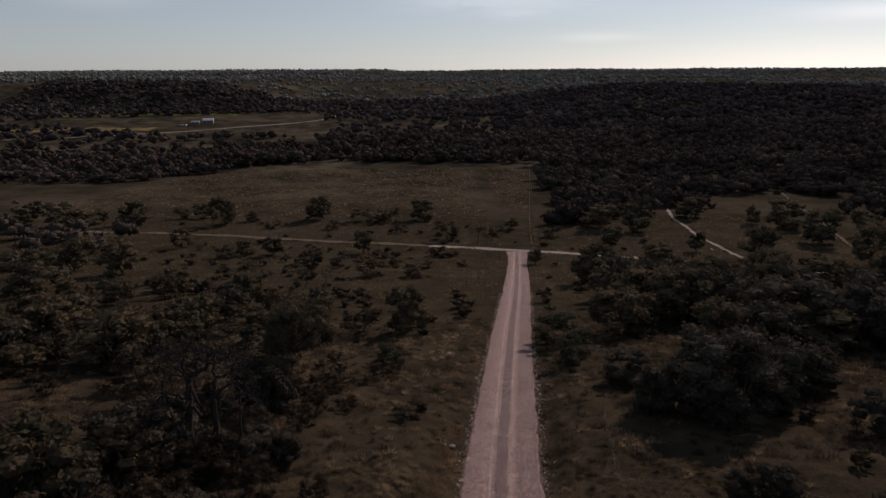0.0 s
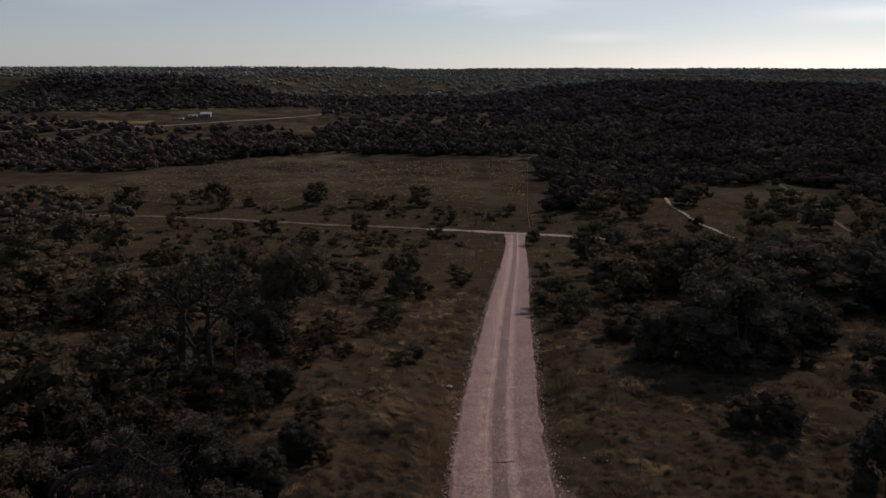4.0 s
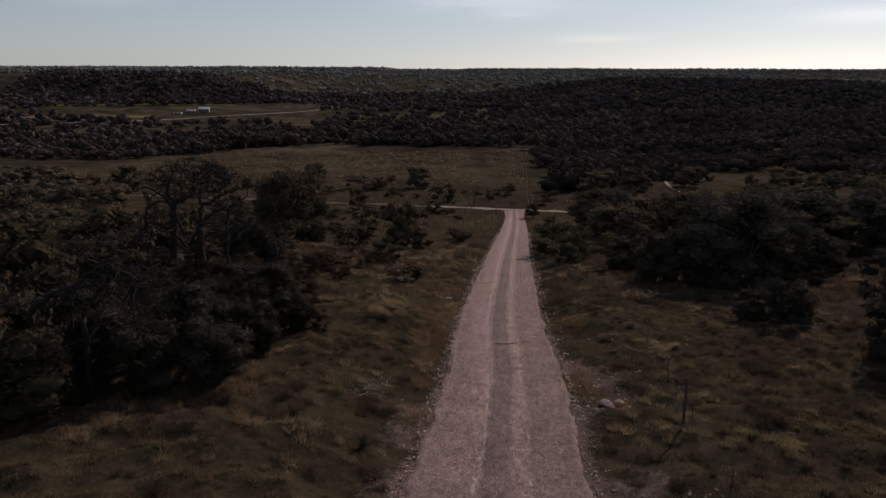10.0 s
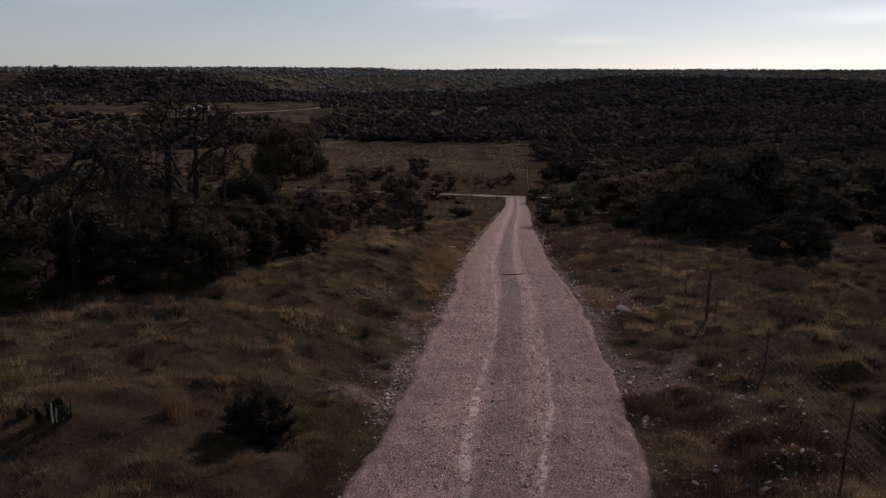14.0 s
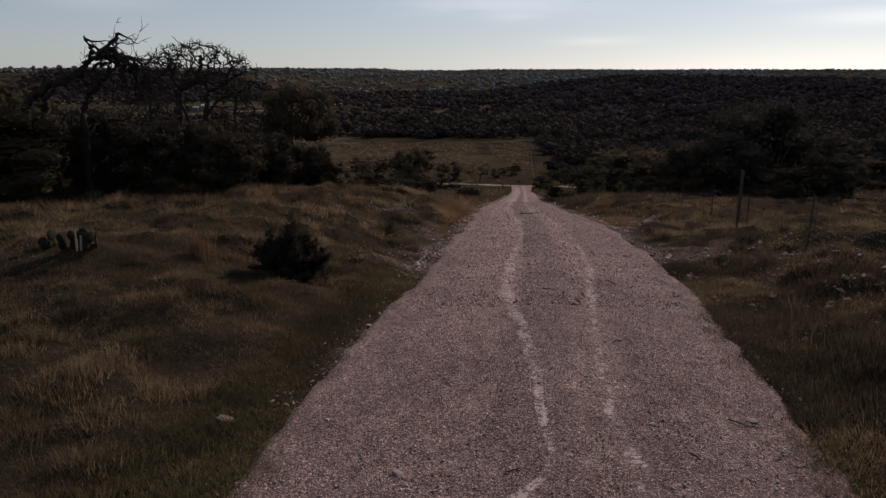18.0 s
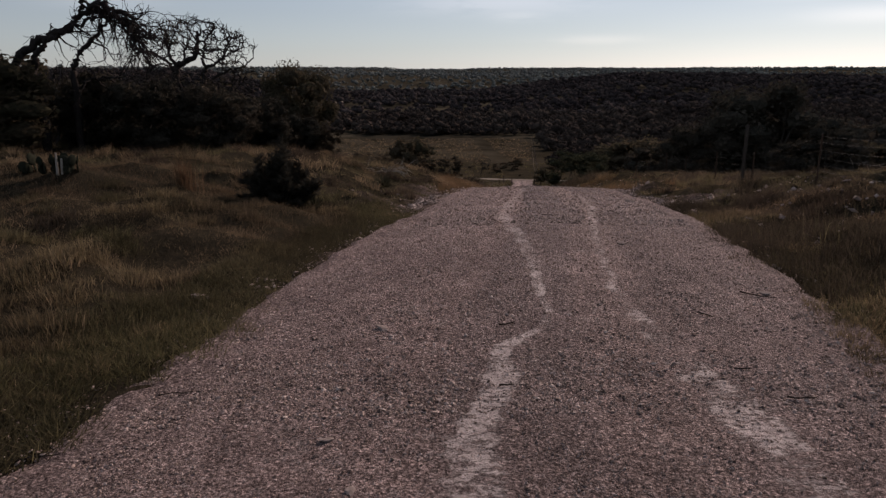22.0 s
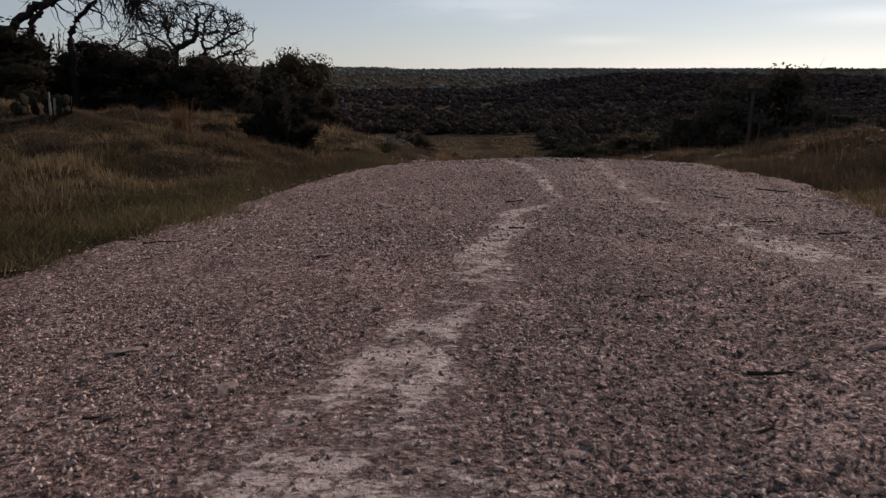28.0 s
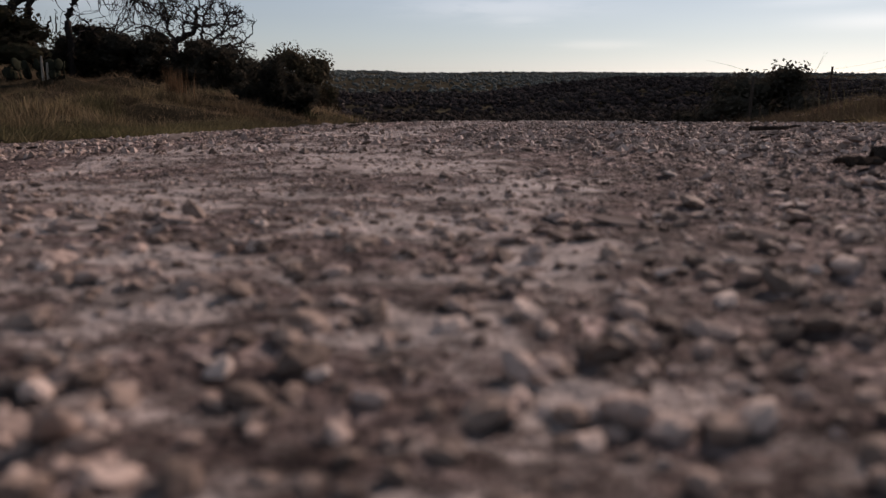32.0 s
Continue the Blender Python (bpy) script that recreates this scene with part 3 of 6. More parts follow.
def limb(r, origin, way, length, radius, depth, out, bend=0.35, droop=0.0, spread=0.75, kids=3, steps=6, thin=0.25):
    """A crooked limb and, from it, smaller ones; the lines are added to out."""
    line, p, w = [], np.array(origin, float), np.array(way, float)
    w /= np.linalg.norm(w)
    for i in range(steps + 1):
        line.append((p.copy(), radius * (1 - (1 - thin) * i / steps)))
        w = w + r.normal(0, bend, 3) * (0.45 if i == 0 else 1.0) * 0.6 + np.array((0, 0, -droop))
        w /= np.linalg.norm(w)
        p = p + w * length / steps
    out.append(line)
    if depth > 0:
        for k in range(kids):
            i = int(r.integers(max(1, steps // 3), steps + 1)) if k else steps
            q, rad = line[i]
            base = np.array(line[min(i, steps)][0]) - np.array(line[max(i - 1, 0)][0])
            nw = base / (np.linalg.norm(base) + 1e-9) + r.normal(0, spread, 3)
            limb(r, q, nw, length * r.uniform(0.5, 0.8), max(rad * 0.75, 0.012), depth - 1, out, bend, droop * 1.4, spread, kids, max(3, steps - 1), thin)
    return out


def grown(r, stems, aims, step, wander, tip, rise=0.0, twigs=0):
    """Branches that grow from the stems to each of the aims, forking off the nearest wood; they thicken towards the stems."""
    pos, up = [p for s in stems for p in s], [-1] * sum(len(s) for s in stems)
    first, order = len(pos), np.argsort([min(np.linalg.norm(np.array(p) - t) for p in pos[::2]) for t in aims])
    runs = []
    for t in aims[order]:
        q = np.array(pos)
        i = int(np.argmin(np.linalg.norm(q - t, axis=1) + rise * np.maximum(q[:, 2] - t[2], 0)))
        p, run = np.array(pos[i]), [i]
        n = max(1, int(np.linalg.norm(t - p) / step))
        for k in range(n):
            p = p + (t - p) / (n - k) + r.normal(0, wander * step * 0.5, 3) * (k < n - 1)
            pos.append(p)
            up.append(run[-1])
            run.append(len(pos) - 1)
        runs.append(run)
    for run in list(runs) if twigs else []:
        for _ in range(twigs):
            i = run[int(r.integers(len(run) // 2, len(run)))]
            w, p, twig = r.normal(0, 1, 3) + (pos[run[-1]] - pos[run[0]]), np.array(pos[i]), [i]
            w = w / np.linalg.norm(w)
            for k in range(3):
                p = p + w * step * 0.4 + r.normal(0, 0.22 * step, 3)
                pos.append(p)
                up.append(twig[-1])
                twig.append(len(pos) - 1)
            runs.append(twig)
    load = np.ones(len(pos))
    for i in range(len(pos) - 1, first - 1, -1):
        load[up[i]] += 0.6 * load[i]
    rad = np.minimum(tip * load ** 0.55, 9 * tip)
    return [[(np.array(pos[i]), float(rad[i] if k else min(rad[i], 1.15 * rad[run[1]]))) for k, i in enumerate(run)] for run in runs]


BALL = {}
for level in (1, 2):
    bm_ball = bmesh.new()
    bmesh.ops.create_icosphere(bm_ball, subdivisions=level, radius=1.0)
    BALL[level] = np.array([v.co[:] for v in bm_ball.verts]), np.array([[v.index for v in q.verts] for q in bm_ball.faces])
    bm_ball.free()


def leaves(r, count, clumps, card, flat=0.8, low=0.25, hang=0.0, core=0.0, level=2):
    """A crown one metre wide and high (from z 0 to 1) of small leaf sprays in uneven clumps, each clump with a closed dark heart."""
    a, u = r.uniform(0, 2 * math.pi, clumps), r.uniform(0.15, 1.0, clumps) ** 0.5
    h = r.uniform(low, 0.9, clumps)
    wide = 0.40 * np.sqrt(np.clip(1 - ((h - 0.45) / 0.62) ** 2, 0.1, 1))
    mid = np.stack([np.cos(a) * u * wide, np.sin(a) * u * wide, h], 1)
    size = r.uniform(0.09, 0.2, clumps)
    pick = r.integers(0, clumps, count)
    d = r.normal(0, 1, (count, 3))
    d[:, 2] = d[:, 2] * flat + 0.25
    d /= np.linalg.norm(d, axis=1)[:, None]
    at = mid[pick] + d * (size[pick] * r.uniform(0.45, 1.08, count) ** 0.7)[:, None]
    at[:, 2] = np.clip(at[:, 2], 0.02, 1.2)
    n = d + r.normal(0, 0.5, (count, 3))
    n /= np.linalg.norm(n, axis=1)[:, None]
    t = np.cross(n, r.normal(0, 1, (count, 3)))
    t[:, 2] -= hang
    t /= np.linalg.norm(t, axis=1)[:, None]
    b = np.cross(n, t)
    s = card * r.uniform(0.6, 1.5, (count, 1))
    v = np.stack([at - t * s, at + b * s * 0.55 + n * s * 0.2, at + t * s, at - b * s * 0.6], 1).reshape(-1, 3)
    f = (np.arange(count)[:, None, None] * 4 + np.array([[0, 1, 2], [0, 2, 3]])[None]).reshape(-1, 3)
    if core:
        ball, skin = BALL[level]
        body = mid[:, None] + ball[None] * (size * core)[:, None, None] * r.uniform(0.8, 1.2, (clumps, len(ball), 1)) * (1.1, 1.1, flat)
        body[..., 2] = np.clip(body[..., 2], 0.0, 1.2)
        f = np.concatenate([f, (skin[None] + (len(v) + np.arange(clumps) * len(ball))[:, None, None]).reshape(-1, 3)])
        v = np.concatenate([v, body.reshape(-1, 3)])
    return v, f


# ---- the ground, to the horizon ----
def rows_of(start, stop, step, grow):
    out, y = [], start
    while y < stop:
        out.append(y)
        y += step(y) if grow else step
    return out + [stop]


gy = np.array(rows_of(-160, 4900, lambda y: 6.0 if y < -20 else (0.5 if y < 0 else max(0.17, 0.0095 * y)), True))
gu = np.linspace(-1, 1, 281)
gu = np.sign(gu) * (0.10 * np.abs(gu) + 0.90 * np.abs(gu) ** 2.6)
GX = (gu[None, :] * (60 + 0.95 * np.maximum(np.abs(gy), 30))[:, None]) + road_x(np.clip(gy, -60, 200))[:, None]
GY = np.repeat(gy[:, None], len(gu), 1)
GZ = land(GX, GY)
off_road = np.abs(GX - road_x(np.clip(GY, -60, 200)))
GZ -= 0.10 * (1 - ease(2.2, 2.75, off_road)) * (1 - ease(188, 192, GY)) * ease(-62, -58, GY)
GZ += rng.normal(0, 0.012, GZ.shape) * ease(2.0, 2.6, off_road) * (GY < 80)
ground = tagged(new("ground", sheet("ground", np.stack([GX, GY, GZ], -1).reshape(-1, 3), grid_faces(*GX.shape), GROUND, True,
                                  np.stack([bare(GX, GY), 0 * GX], -1).reshape(-1, 2))),
                "rolling dry pasture in brown and olive, reaching the horizon", "ground", kind="structure")

# ---- the gravel road down the hill ----
ry = np.array(rows_of(-60, 194, lambda y: 2.0 if y < -3 else (0.011 if -0.1 < y < 1.2 else max(0.022, 0.014 * y)), True))
ru = np.linspace(-1, 1, 141)
ru = 0.22 * ru + 0.78 * np.sign(ru) * np.abs(ru) ** 2.2
RW = hermite(ROAD_W, ry)[:, None] + 0.4
RD = ru[None, :] * RW
ragged = 0.03 * np.sin(ry * 0.7) + 0.12 * (lumps(ry, 0 * ry, 0.4, 14) - 0.5) + 0.30 * (lumps(ry, 0 * ry, 1.7, 15) - 0.5) * ease(8, 20, ry)
ragged_r = 0.12 * (lumps(ry, 0 * ry, 0.45, 16) - 0.5) + 0.32 * (lumps(ry, 0 * ry, 1.5, 17) - 0.5) * ease(8, 20, ry)
RD = RD + np.where(ru < 0, -ragged[:, None], ragged_r[:, None]) * (np.abs(ru) ** 2)[None, :]
RX, RY = road_x(ry)[:, None] + RD, np.repeat(ry[:, None], len(ru), 1)
crown = (1 - np.abs(ru) ** 2)[None, :] * camber(RY)
ruts = 0.025 * (np.exp(-((RD + 0.75) / 0.35) ** 2) + np.exp(-((RD - 0.95) / 0.35) ** 2)) * ease(2, 10, RY)
edge = 0.03 * np.exp(-((np.abs(ru) - 0.84) / 0.05) ** 2)[None, :] * ease(2, 8, RY) - 0.20 * ease(0.84, 1.0, np.abs(ru))[None, :]


def clods(x, y):
    """The fine relief of the gravel: lumps and hollows a few centimetres across."""
    c = np.maximum(lumps(x, y, 0.05, 5), lumps(x + 3, y, 0.028, 6)) * 0.6 + 0.4 * lumps(x, y, 0.018, 7) + 0.7 * lumps(x, y, 0.16, 8)
    return (0.017 + 0.010 * ease(-0.25, 0.35, x - 0.12 * y)) * (c - 0.95) * (1 - 0.75 * ease(1.5, 6, y)) * ease(-0.6, 0.05, y) * (0.35 + 0.65 * ease(-0.6, 0.5, -np.maximum(*marl(x - road_x(y), y))))


def road_z(x, y):
    """The road's own surface, without its fine grain."""
    d = np.asarray(x, float) - road_x(y)
    w = hermite(ROAD_W, y)
    return hermite(PROFILE, y) + camber(y) * (1 - np.clip(np.abs(d) / (w + 0.4), 0, 1) ** 2) + clods(x, y) + fall(x, y)


RZ = hermite(PROFILE, RY) + crown - ruts + edge + 0.035 * (lumps(RX, RY, 0.16, 12) - 0.5) * ease(0.66, 0.84, np.abs(ru))[None, :] * ease(0, 3, RY) + clods(RX, RY) + fall(RX, RY) + rng.normal(0, 0.003, RX.shape) * ease(0.8, 3, RY)
road = tagged(new("road", sheet("road", np.stack([RX, RY, RZ], -1).reshape(-1, 3), grid_faces(*RX.shape), GRAVEL, True,
                                np.stack([RD, RY], -1).reshape(-1, 2), {"Marl": np.stack(marl(RD, RY), -1).reshape(-1, 2)})),
              "pinkish-grey limestone gravel road with paler wheel tracks", "road", kind="structure")


def ribbon(name, label, line, width, lift, mat, wobble=0.3):
    """A strip of road draped on the land along a smooth line of (x, y)."""
    t = np.arange(len(line))
    s = np.linspace(0, len(line) - 1, 40 * len(line))
    px, py = hermite(list(zip(t, [p[0] for p in line])), s), hermite(list(zip(t, [p[1] for p in line])), s)
    dx, dy = np.gradient(px), np.gradient(py)
    k = np.hypot(dx, dy)
    c = np.linspace(-0.5, 0.5, 7)
    wob = 1 + wobble * 0.5 * (np.sin(s * 7.1) + np.sin(s * 17.3 + 1))[:, None] * (np.abs(c) > 0.4)[None, :]
    X = px[:, None] - (dy / k)[:, None] * c[None, :] * width * wob
    Y = py[:, None] + (dx / k)[:, None] * c[None, :] * width * wob
    Z = land(X, Y) + lift - 0.3 * lift * (np.abs(c) > 0.45)[None, :]
    me = sheet(name, np.stack([X, Y, Z], -1).reshape(-1, 3), grid_faces(*X.shape), mat, True)
    return tagged(new(name, me), label, "field" if "field" in name else "road", kind="structure")


CROSS = [(-190, 240), (-127, 232), (-92, 228), (-71.7, 224), (-51.3, 217), (-28.5, 210.5), (-3.5, 203.5), (13.4, 198.5), (26.2, 194), (35.5, 190.6), (51.6, 184), (67.8, 173), (80, 163), (91, 152), (120, 128)]
ribbon("crossroad", "pale dirt road crossing the valley side", CROSS[6:], 3.4, 0.16, DIRT, 0.1)
ribbon("crossroad", "dim grassy dirt road crossing the valley side", CROSS[:7], 2.8, 0.16, TRACK_DIRT, 0.3)
ribbon("track", "pale two-track path through the savanna", [(81.7, 180), (83.0, 200), (83.4, 221), (86, 240), (87.2, 255), (93, 280), (100, 302)], 1.3, 0.2, DIRT)
ribbon("track", "faint brown path through the savanna", [(112, 170), (131, 225), (150, 285), (166, 335)], 1.1, 0.2, TRACK_DIRT)
ribbon("far_road", "pale dirt road across the valley floor", [(-470, 690), (-383, 705), (-302, 770), (-225, 835), (-190, 880), (-150, 940)], 6, 0.7, DIRT)
ribbon("far_road", "pale dirt road across the valley floor", [(-160, 925), (-150, 975), (-140, 1030)], 12, 0.9, DIRT)

ribbon("far_field", "pale straw-coloured field on the valley floor", [(-560, 790), (-470, 800), (-400, 806), (-340, 818)], 42, 0.9, FAR_STRAW)
ribbon("far_field", "green hay field at the foot of the scarp", [(-600, 1035), (-470, 1040), (-380, 1042), (-300, 1036)], 42, 0.9, FAR_GREEN)

# ---- trees ----
def patchy(x, y, s):
    return 0.5 + 0.25 * (np.sin(x / s + 1.7 * np.sin(y / s * 0.8)) + np.sin(y / s * 1.2 + 1.3 * np.sin(x / s * 0.7 + 2)))


def leafy_tree(name, label, category, seed, leaf, width, height, cards, card, clumps=26, low=0.25, stems=1, trunk=0.16, flat=0.8, trunk_h=0.3, core=0.0, level=1):
    """A tree or bush with its base at the origin: trunk (with limbs) and crown."""
    r = np.random.default_rng(seed)
    ob = thing(name, label, category)
    lines = []
    for k in range(stems):
        a = r.uniform(0, 6.28)
        base = np.array((math.cos(a), math.sin(a), 0)) * (0.12 * (stems > 1)) * width * 0.3
        limb(r, base + (0, 0, -0.25), (r.normal(0, 0.2), r.normal(0, 0.2), 1), height * (trunk_h + 0.35), trunk * height / 8 + 0.03, 2 if stems < 3 else 1, lines, 0.25, 0.0, 0.6, 3, 5)
    sides = 5 if stems < 3 else 3
    mains = [q for q in lines if len(q) == 6 and abs(q[0][0][2] + 0.25) < 1e-6]
    for q in mains:
        child("trunk", sheet("trunk", *tubes([q], sides), BARK, True), ob)
    rest = [q for q in lines if not any(q is m for m in mains)]
    tagged(child("branchwork", sheet("branchwork", *tubes(rest, sides), BARK, True), ob), kind="stuff")
    v, f = leaves(r, cards, clumps, card / max(width, height), flat, low, 0.0, core, level)
    v = v * (width, width, height)
    child("crown", sheet("crown", v, f, leaf), ob)
    return ob


def plant(kind, x, y, w=1.0, h=None, turn=None, sink=0.0, label="", base=(1.0, 1.0)):
    """A copy of a tree at (x, y), scaled to that width and height."""
    z = float(land(x, y)) - sink
    m = pose(x, y, z, 0, 0, random.uniform(0, 360) if turn is None else turn)
    ob = copy_thing(kind, m)
    h = w if h is None else h
    ob.scale = (w / base[0], w / base[0], h / base[1])
    return tagged(ob, label)


def set_out(kinds, rows, group, base=(8.0, 8.0)):
    """Trees in rows of (x, y, width, height), taking the kinds in turn."""
    for i, (x, y, w, h) in enumerate(rows):
        tagged(plant(kinds[i % len(kinds)], x, y, w, h, base=base), group=group)


OAK, JUNIPER = "dark evergreen live oak with a spreading rounded crown", "dense dark juniper with foliage down to the grass"
SCRUB, GREY = "low brownish scrub bush, half bare, in dry grass", "grey-green leafy shrub on the slope"
NEAR_OAKS = [leafy_tree("live_oak", OAK, "tree", 11 + k, OAK_LEAF, 8, 8, 7000, 0.14, 46, 0.22, 1 + k % 2, core=0.6, level=2) for k in range(2)]
NEAR_JUNIPERS = [leafy_tree("juniper_tree", JUNIPER, "tree", 21 + k, JUNIPER_LEAF, 8, 8, 7500, 0.15, 44, 0.05, 2, 0.1, core=0.62, level=2) for k in range(2)]
NEAR_SCRUBS = [leafy_tree("scrub_bush", SCRUB, "bush", 31 + k, SCRUB_LEAF, 8, 8, 3200, 0.14, 26, 0.08, 6, 0.06, core=0.45) for k in range(2)]
OAKS = [leafy_tree("live_oak", OAK, "tree", 51 + k, OAK_LEAF, 8, 8, 1500, 0.24, 34, 0.16, 1 + k % 2, core=0.68) for k in range(3)]
JUNIPERS = [leafy_tree("juniper_tree", JUNIPER, "tree", 61 + k, JUNIPER_LEAF, 8, 8, 1700, 0.24, 36, 0.05, 2, 0.1, core=0.68) for k in range(2)]
SCRUBS = [leafy_tree("scrub_bush", SCRUB, "bush", 71 + k, SCRUB_LEAF, 8, 8, 560, 0.3, 20, 0.08, 5, 0.06, core=0.55) for k in range(3)]
FAR_OAKS = [leafy_tree("live_oak", OAK, "tree", 81 + k, OAK_LEAF, 8, 8, 700, 0.32, 28, 0.14, 1, core=0.72) for k in range(3)]
GREYS = [leafy_tree("grey_shrub", GREY, "bush", 41 + k, GREY_LEAF, 8, 8, 1400, 0.22, 20, 0.06, 3, 0.06, core=0.55) for k in range(2)]
PATTERNS = NEAR_OAKS + NEAR_JUNIPERS + NEAR_SCRUBS + OAKS + JUNIPERS + SCRUBS + FAR_OAKS + GREYS

# the thicket close to the road
set_out(NEAR_JUNIPERS, [(-12.6, 25.6, 3.6, 3.0), (-10.5, 24.6, 3.4, 2.7), (-8.4, 25.3, 3.2, 2.6), (-7.6, 28.8, 2.6, 2.3), (-9.6, 29.2, 3.2, 2.8),
                   (-6.9, 33.2, 2.4, 2.0), (-11.2, 31.5, 3.6, 3.0), (-14.6, 29.0, 3.6, 3.2), (-17.5, 27.0, 4.0, 3.4)], "thicket of junipers")
set_out(NEAR_OAKS, [(-14.3, 21.4, 5.0, 3.3), (-19.5, 24.5, 6.0, 4.6), (-16.9, 22.4, 4.6, 3.6)], "live oaks")
set_out(NEAR_SCRUBS + NEAR_JUNIPERS, [(-16.9, 43.4, 3.4, 2.9), (-14.6, 43.0, 3.6, 3.2), (-12.6, 43.6, 3.4, 2.8), (-18.6, 44.2, 3.6, 3.4), (-15.8, 41.8, 3.2, 2.4), (-13.2, 41.4, 3.0, 2.2), (-10.6, 45.0, 3.2, 2.6)], "scrub in the thicket")
set_out(NEAR_SCRUBS, [(-5.5, 33.0, 1.3, 1.4), (-7.3, 38.0, 2.3, 2.0), (-11.0, 40.0, 3.2, 2.4), (-15.0, 36.0, 3.5, 3.0), (-19.0, 41.0, 4.0, 3.5), (-14.0, 49.0, 4.0, 3.0),
                 (-22.0, 50.0, 5.0, 4.2), (-27.0, 34.0, 4.5, 4.0), (-26.0, 60.0, 5.0, 4.0), (-10.0, 58.0, 3.0, 2.2), (-30.0, 44.0, 5.0, 4.5)], "scrub in the thicket")
r6 = np.random.default_rng(66)
set_out(SCRUBS + JUNIPERS, [(r6.uniform(-34, -13), r6.uniform(29, 50), r6.uniform(2.6, 4.4), r6.uniform(1.6, 2.8)) for _ in range(34)], "scrub in the thicket")
set_out(OAKS + SCRUBS + JUNIPERS + SCRUBS, [(r6.uniform(-78, -18), r6.uniform(52, 128), r6.uniform(3.5, 6.5), r6.uniform(2.6, 4.6)) for _ in range(85)], "scrub in the thicket")
# down the slope, beside the road
set_out(OAKS, [(-74.6, 155.3, 11.5, 8.6), (-89.8, 162.5, 13, 8.3), (-79.8, 129.6, 13, 8.9), (-51.9, 91.0, 9.5, 6.3), (-37.5, 74.4, 9.8, 6.5), (-4.5, 94.2, 7.0, 7.0),
               (-35.2, 117.7, 4.6, 6.1), (-22.7, 192.0, 6.5, 7.3), (-62, 70, 9, 7), (-45, 58, 8, 6)], "oaks down the slope")
set_out(SCRUBS, [(-79.2, 203.8, 6.9, 6.0), (-16.9, 154.3, 9.2, 5.0), (-5.0, 153.1, 7.8, 3.3), (-44.5, 112.9, 5.8, 2.4), (-59.8, 140.3, 7.2, 1.8), (-43.7, 98.7, 5.1, 3.4),
                 (-51.3, 107.8, 5.6, 2.8), (-12.3, 77.0, 2.0, 1.4), (-11.0, 94.2, 6.6, 4.1), (-30, 150, 5, 2.2), (-48, 165, 6, 2.4), (-60, 185, 7, 3), (-12, 172, 5, 2.6),
                 (-36, 186, 6, 2.6), (-1, 188, 5, 3.0)], "scrub down the slope")
set_out(GREYS, [(-5.5, 76.6, 4.4, 2.4), (-4.3, 73.7, 3.4, 1.9), (16.0, 88.0, 7.0, 4.6), (15.4, 75.0, 4.4, 3.6), (17.4, 80.0, 4.2, 3.8)], "grey-green shrubs")
# the dark clump on the other side of the road, and the slope beyond
set_out(NEAR_JUNIPERS, [(26.0, 57.5, 10.5, 8.2), (31.5, 60.0, 7.5, 5.6), (20.2, 58.0, 5.2, 4.6)], "dark junipers")
set_out(NEAR_JUNIPERS, [(-14.2, 56.0, 4.2, 5.0), (-16.5, 58.0, 4.6, 4.6)], "thicket of junipers")
set_out(JUNIPERS, [(37.0, 66.0, 6.5, 5.0), (22.1, 39.5, 3.6, 2.8), (24.5, 32.0, 4.6, 4.2), (19.9, 67.2, 5.2, 3.6),
                   (36.5, 52.0, 5.0, 3.4), (20.4, 40.5, 2.6, 2.0), (48.4, 88.8, 14, 9.0), (58, 88, 11.6, 8.5), (40, 80, 9, 7), (66, 74, 9, 8), (52, 68, 8, 6.5), (38.4, 64.7, 4.6, 3.4)], "dark junipers")
set_out(OAKS, [(25.6, 93.3, 9.7, 6.6), (24.4, 173.5, 4.1, 4.4), (33.4, 143.7, 11.7, 8.4), (52.9, 161.0, 11.0, 6.9), (73.6, 193.3, 5.7, 6.2), (84.4, 177.5, 11.3, 9.6), (107.6, 166.3, 11.3, 11),
               (40, 108, 10, 8), (58, 118, 12, 9), (78, 112, 12, 10), (94, 132, 11, 9), (46, 128, 9, 7), (70, 142, 10, 7.5)], "oaks beside the crossroad")
r7 = np.random.default_rng(77)
set_out(JUNIPERS + OAKS, [(r7.uniform(30, 90), r7.uniform(78, 142), r7.uniform(7, 11.5), r7.uniform(5.5, 8.5)) for _ in range(34)], "dark junipers")
# the belt between the crossroad and the field
set_out(FAR_OAKS, [(-137, 244, 16, 8.6), (-112, 247, 12, 9.0), (-80, 247.5, 11.4, 11), (-46.7, 258, 10.8, 9.5), (-155.8, 254.5, 12.8, 8.5), (-7.7, 255.6, 11, 7.8), (52.4, 207, 8.7, 5.2),
               (65.9, 227.8, 11.5, 10.2), (55, 235, 13.5, 8.8), (95, 259, 13.4, 7.8), (112, 244, 6.1, 7.2), (119.5, 236, 15.5, 9.6), (117, 207, 14.6, 10.6), (140, 222, 12, 9)], "oaks along the field")
set_out(SCRUBS, [(-128.8, 249.5, 12.5, 5.2), (-100.7, 261, 6.6, 4.8), (-92.9, 264, 11, 5.5), (-71.5, 254, 6.4, 4.3), (-27.7, 253, 15, 5.3), (-19.2, 252, 8.4, 5.3), (1.8, 215.3, 9.1, 6.0),
                 (-60, 240, 7, 3), (-38, 236, 7, 3), (-14, 228, 6, 3), (18, 222, 6, 3.5), (36, 218, 7, 3.5), (24, 232, 7, 4)], "scrub along the field")
# denser growth on both sides of the slope
r8 = np.random.default_rng(8)
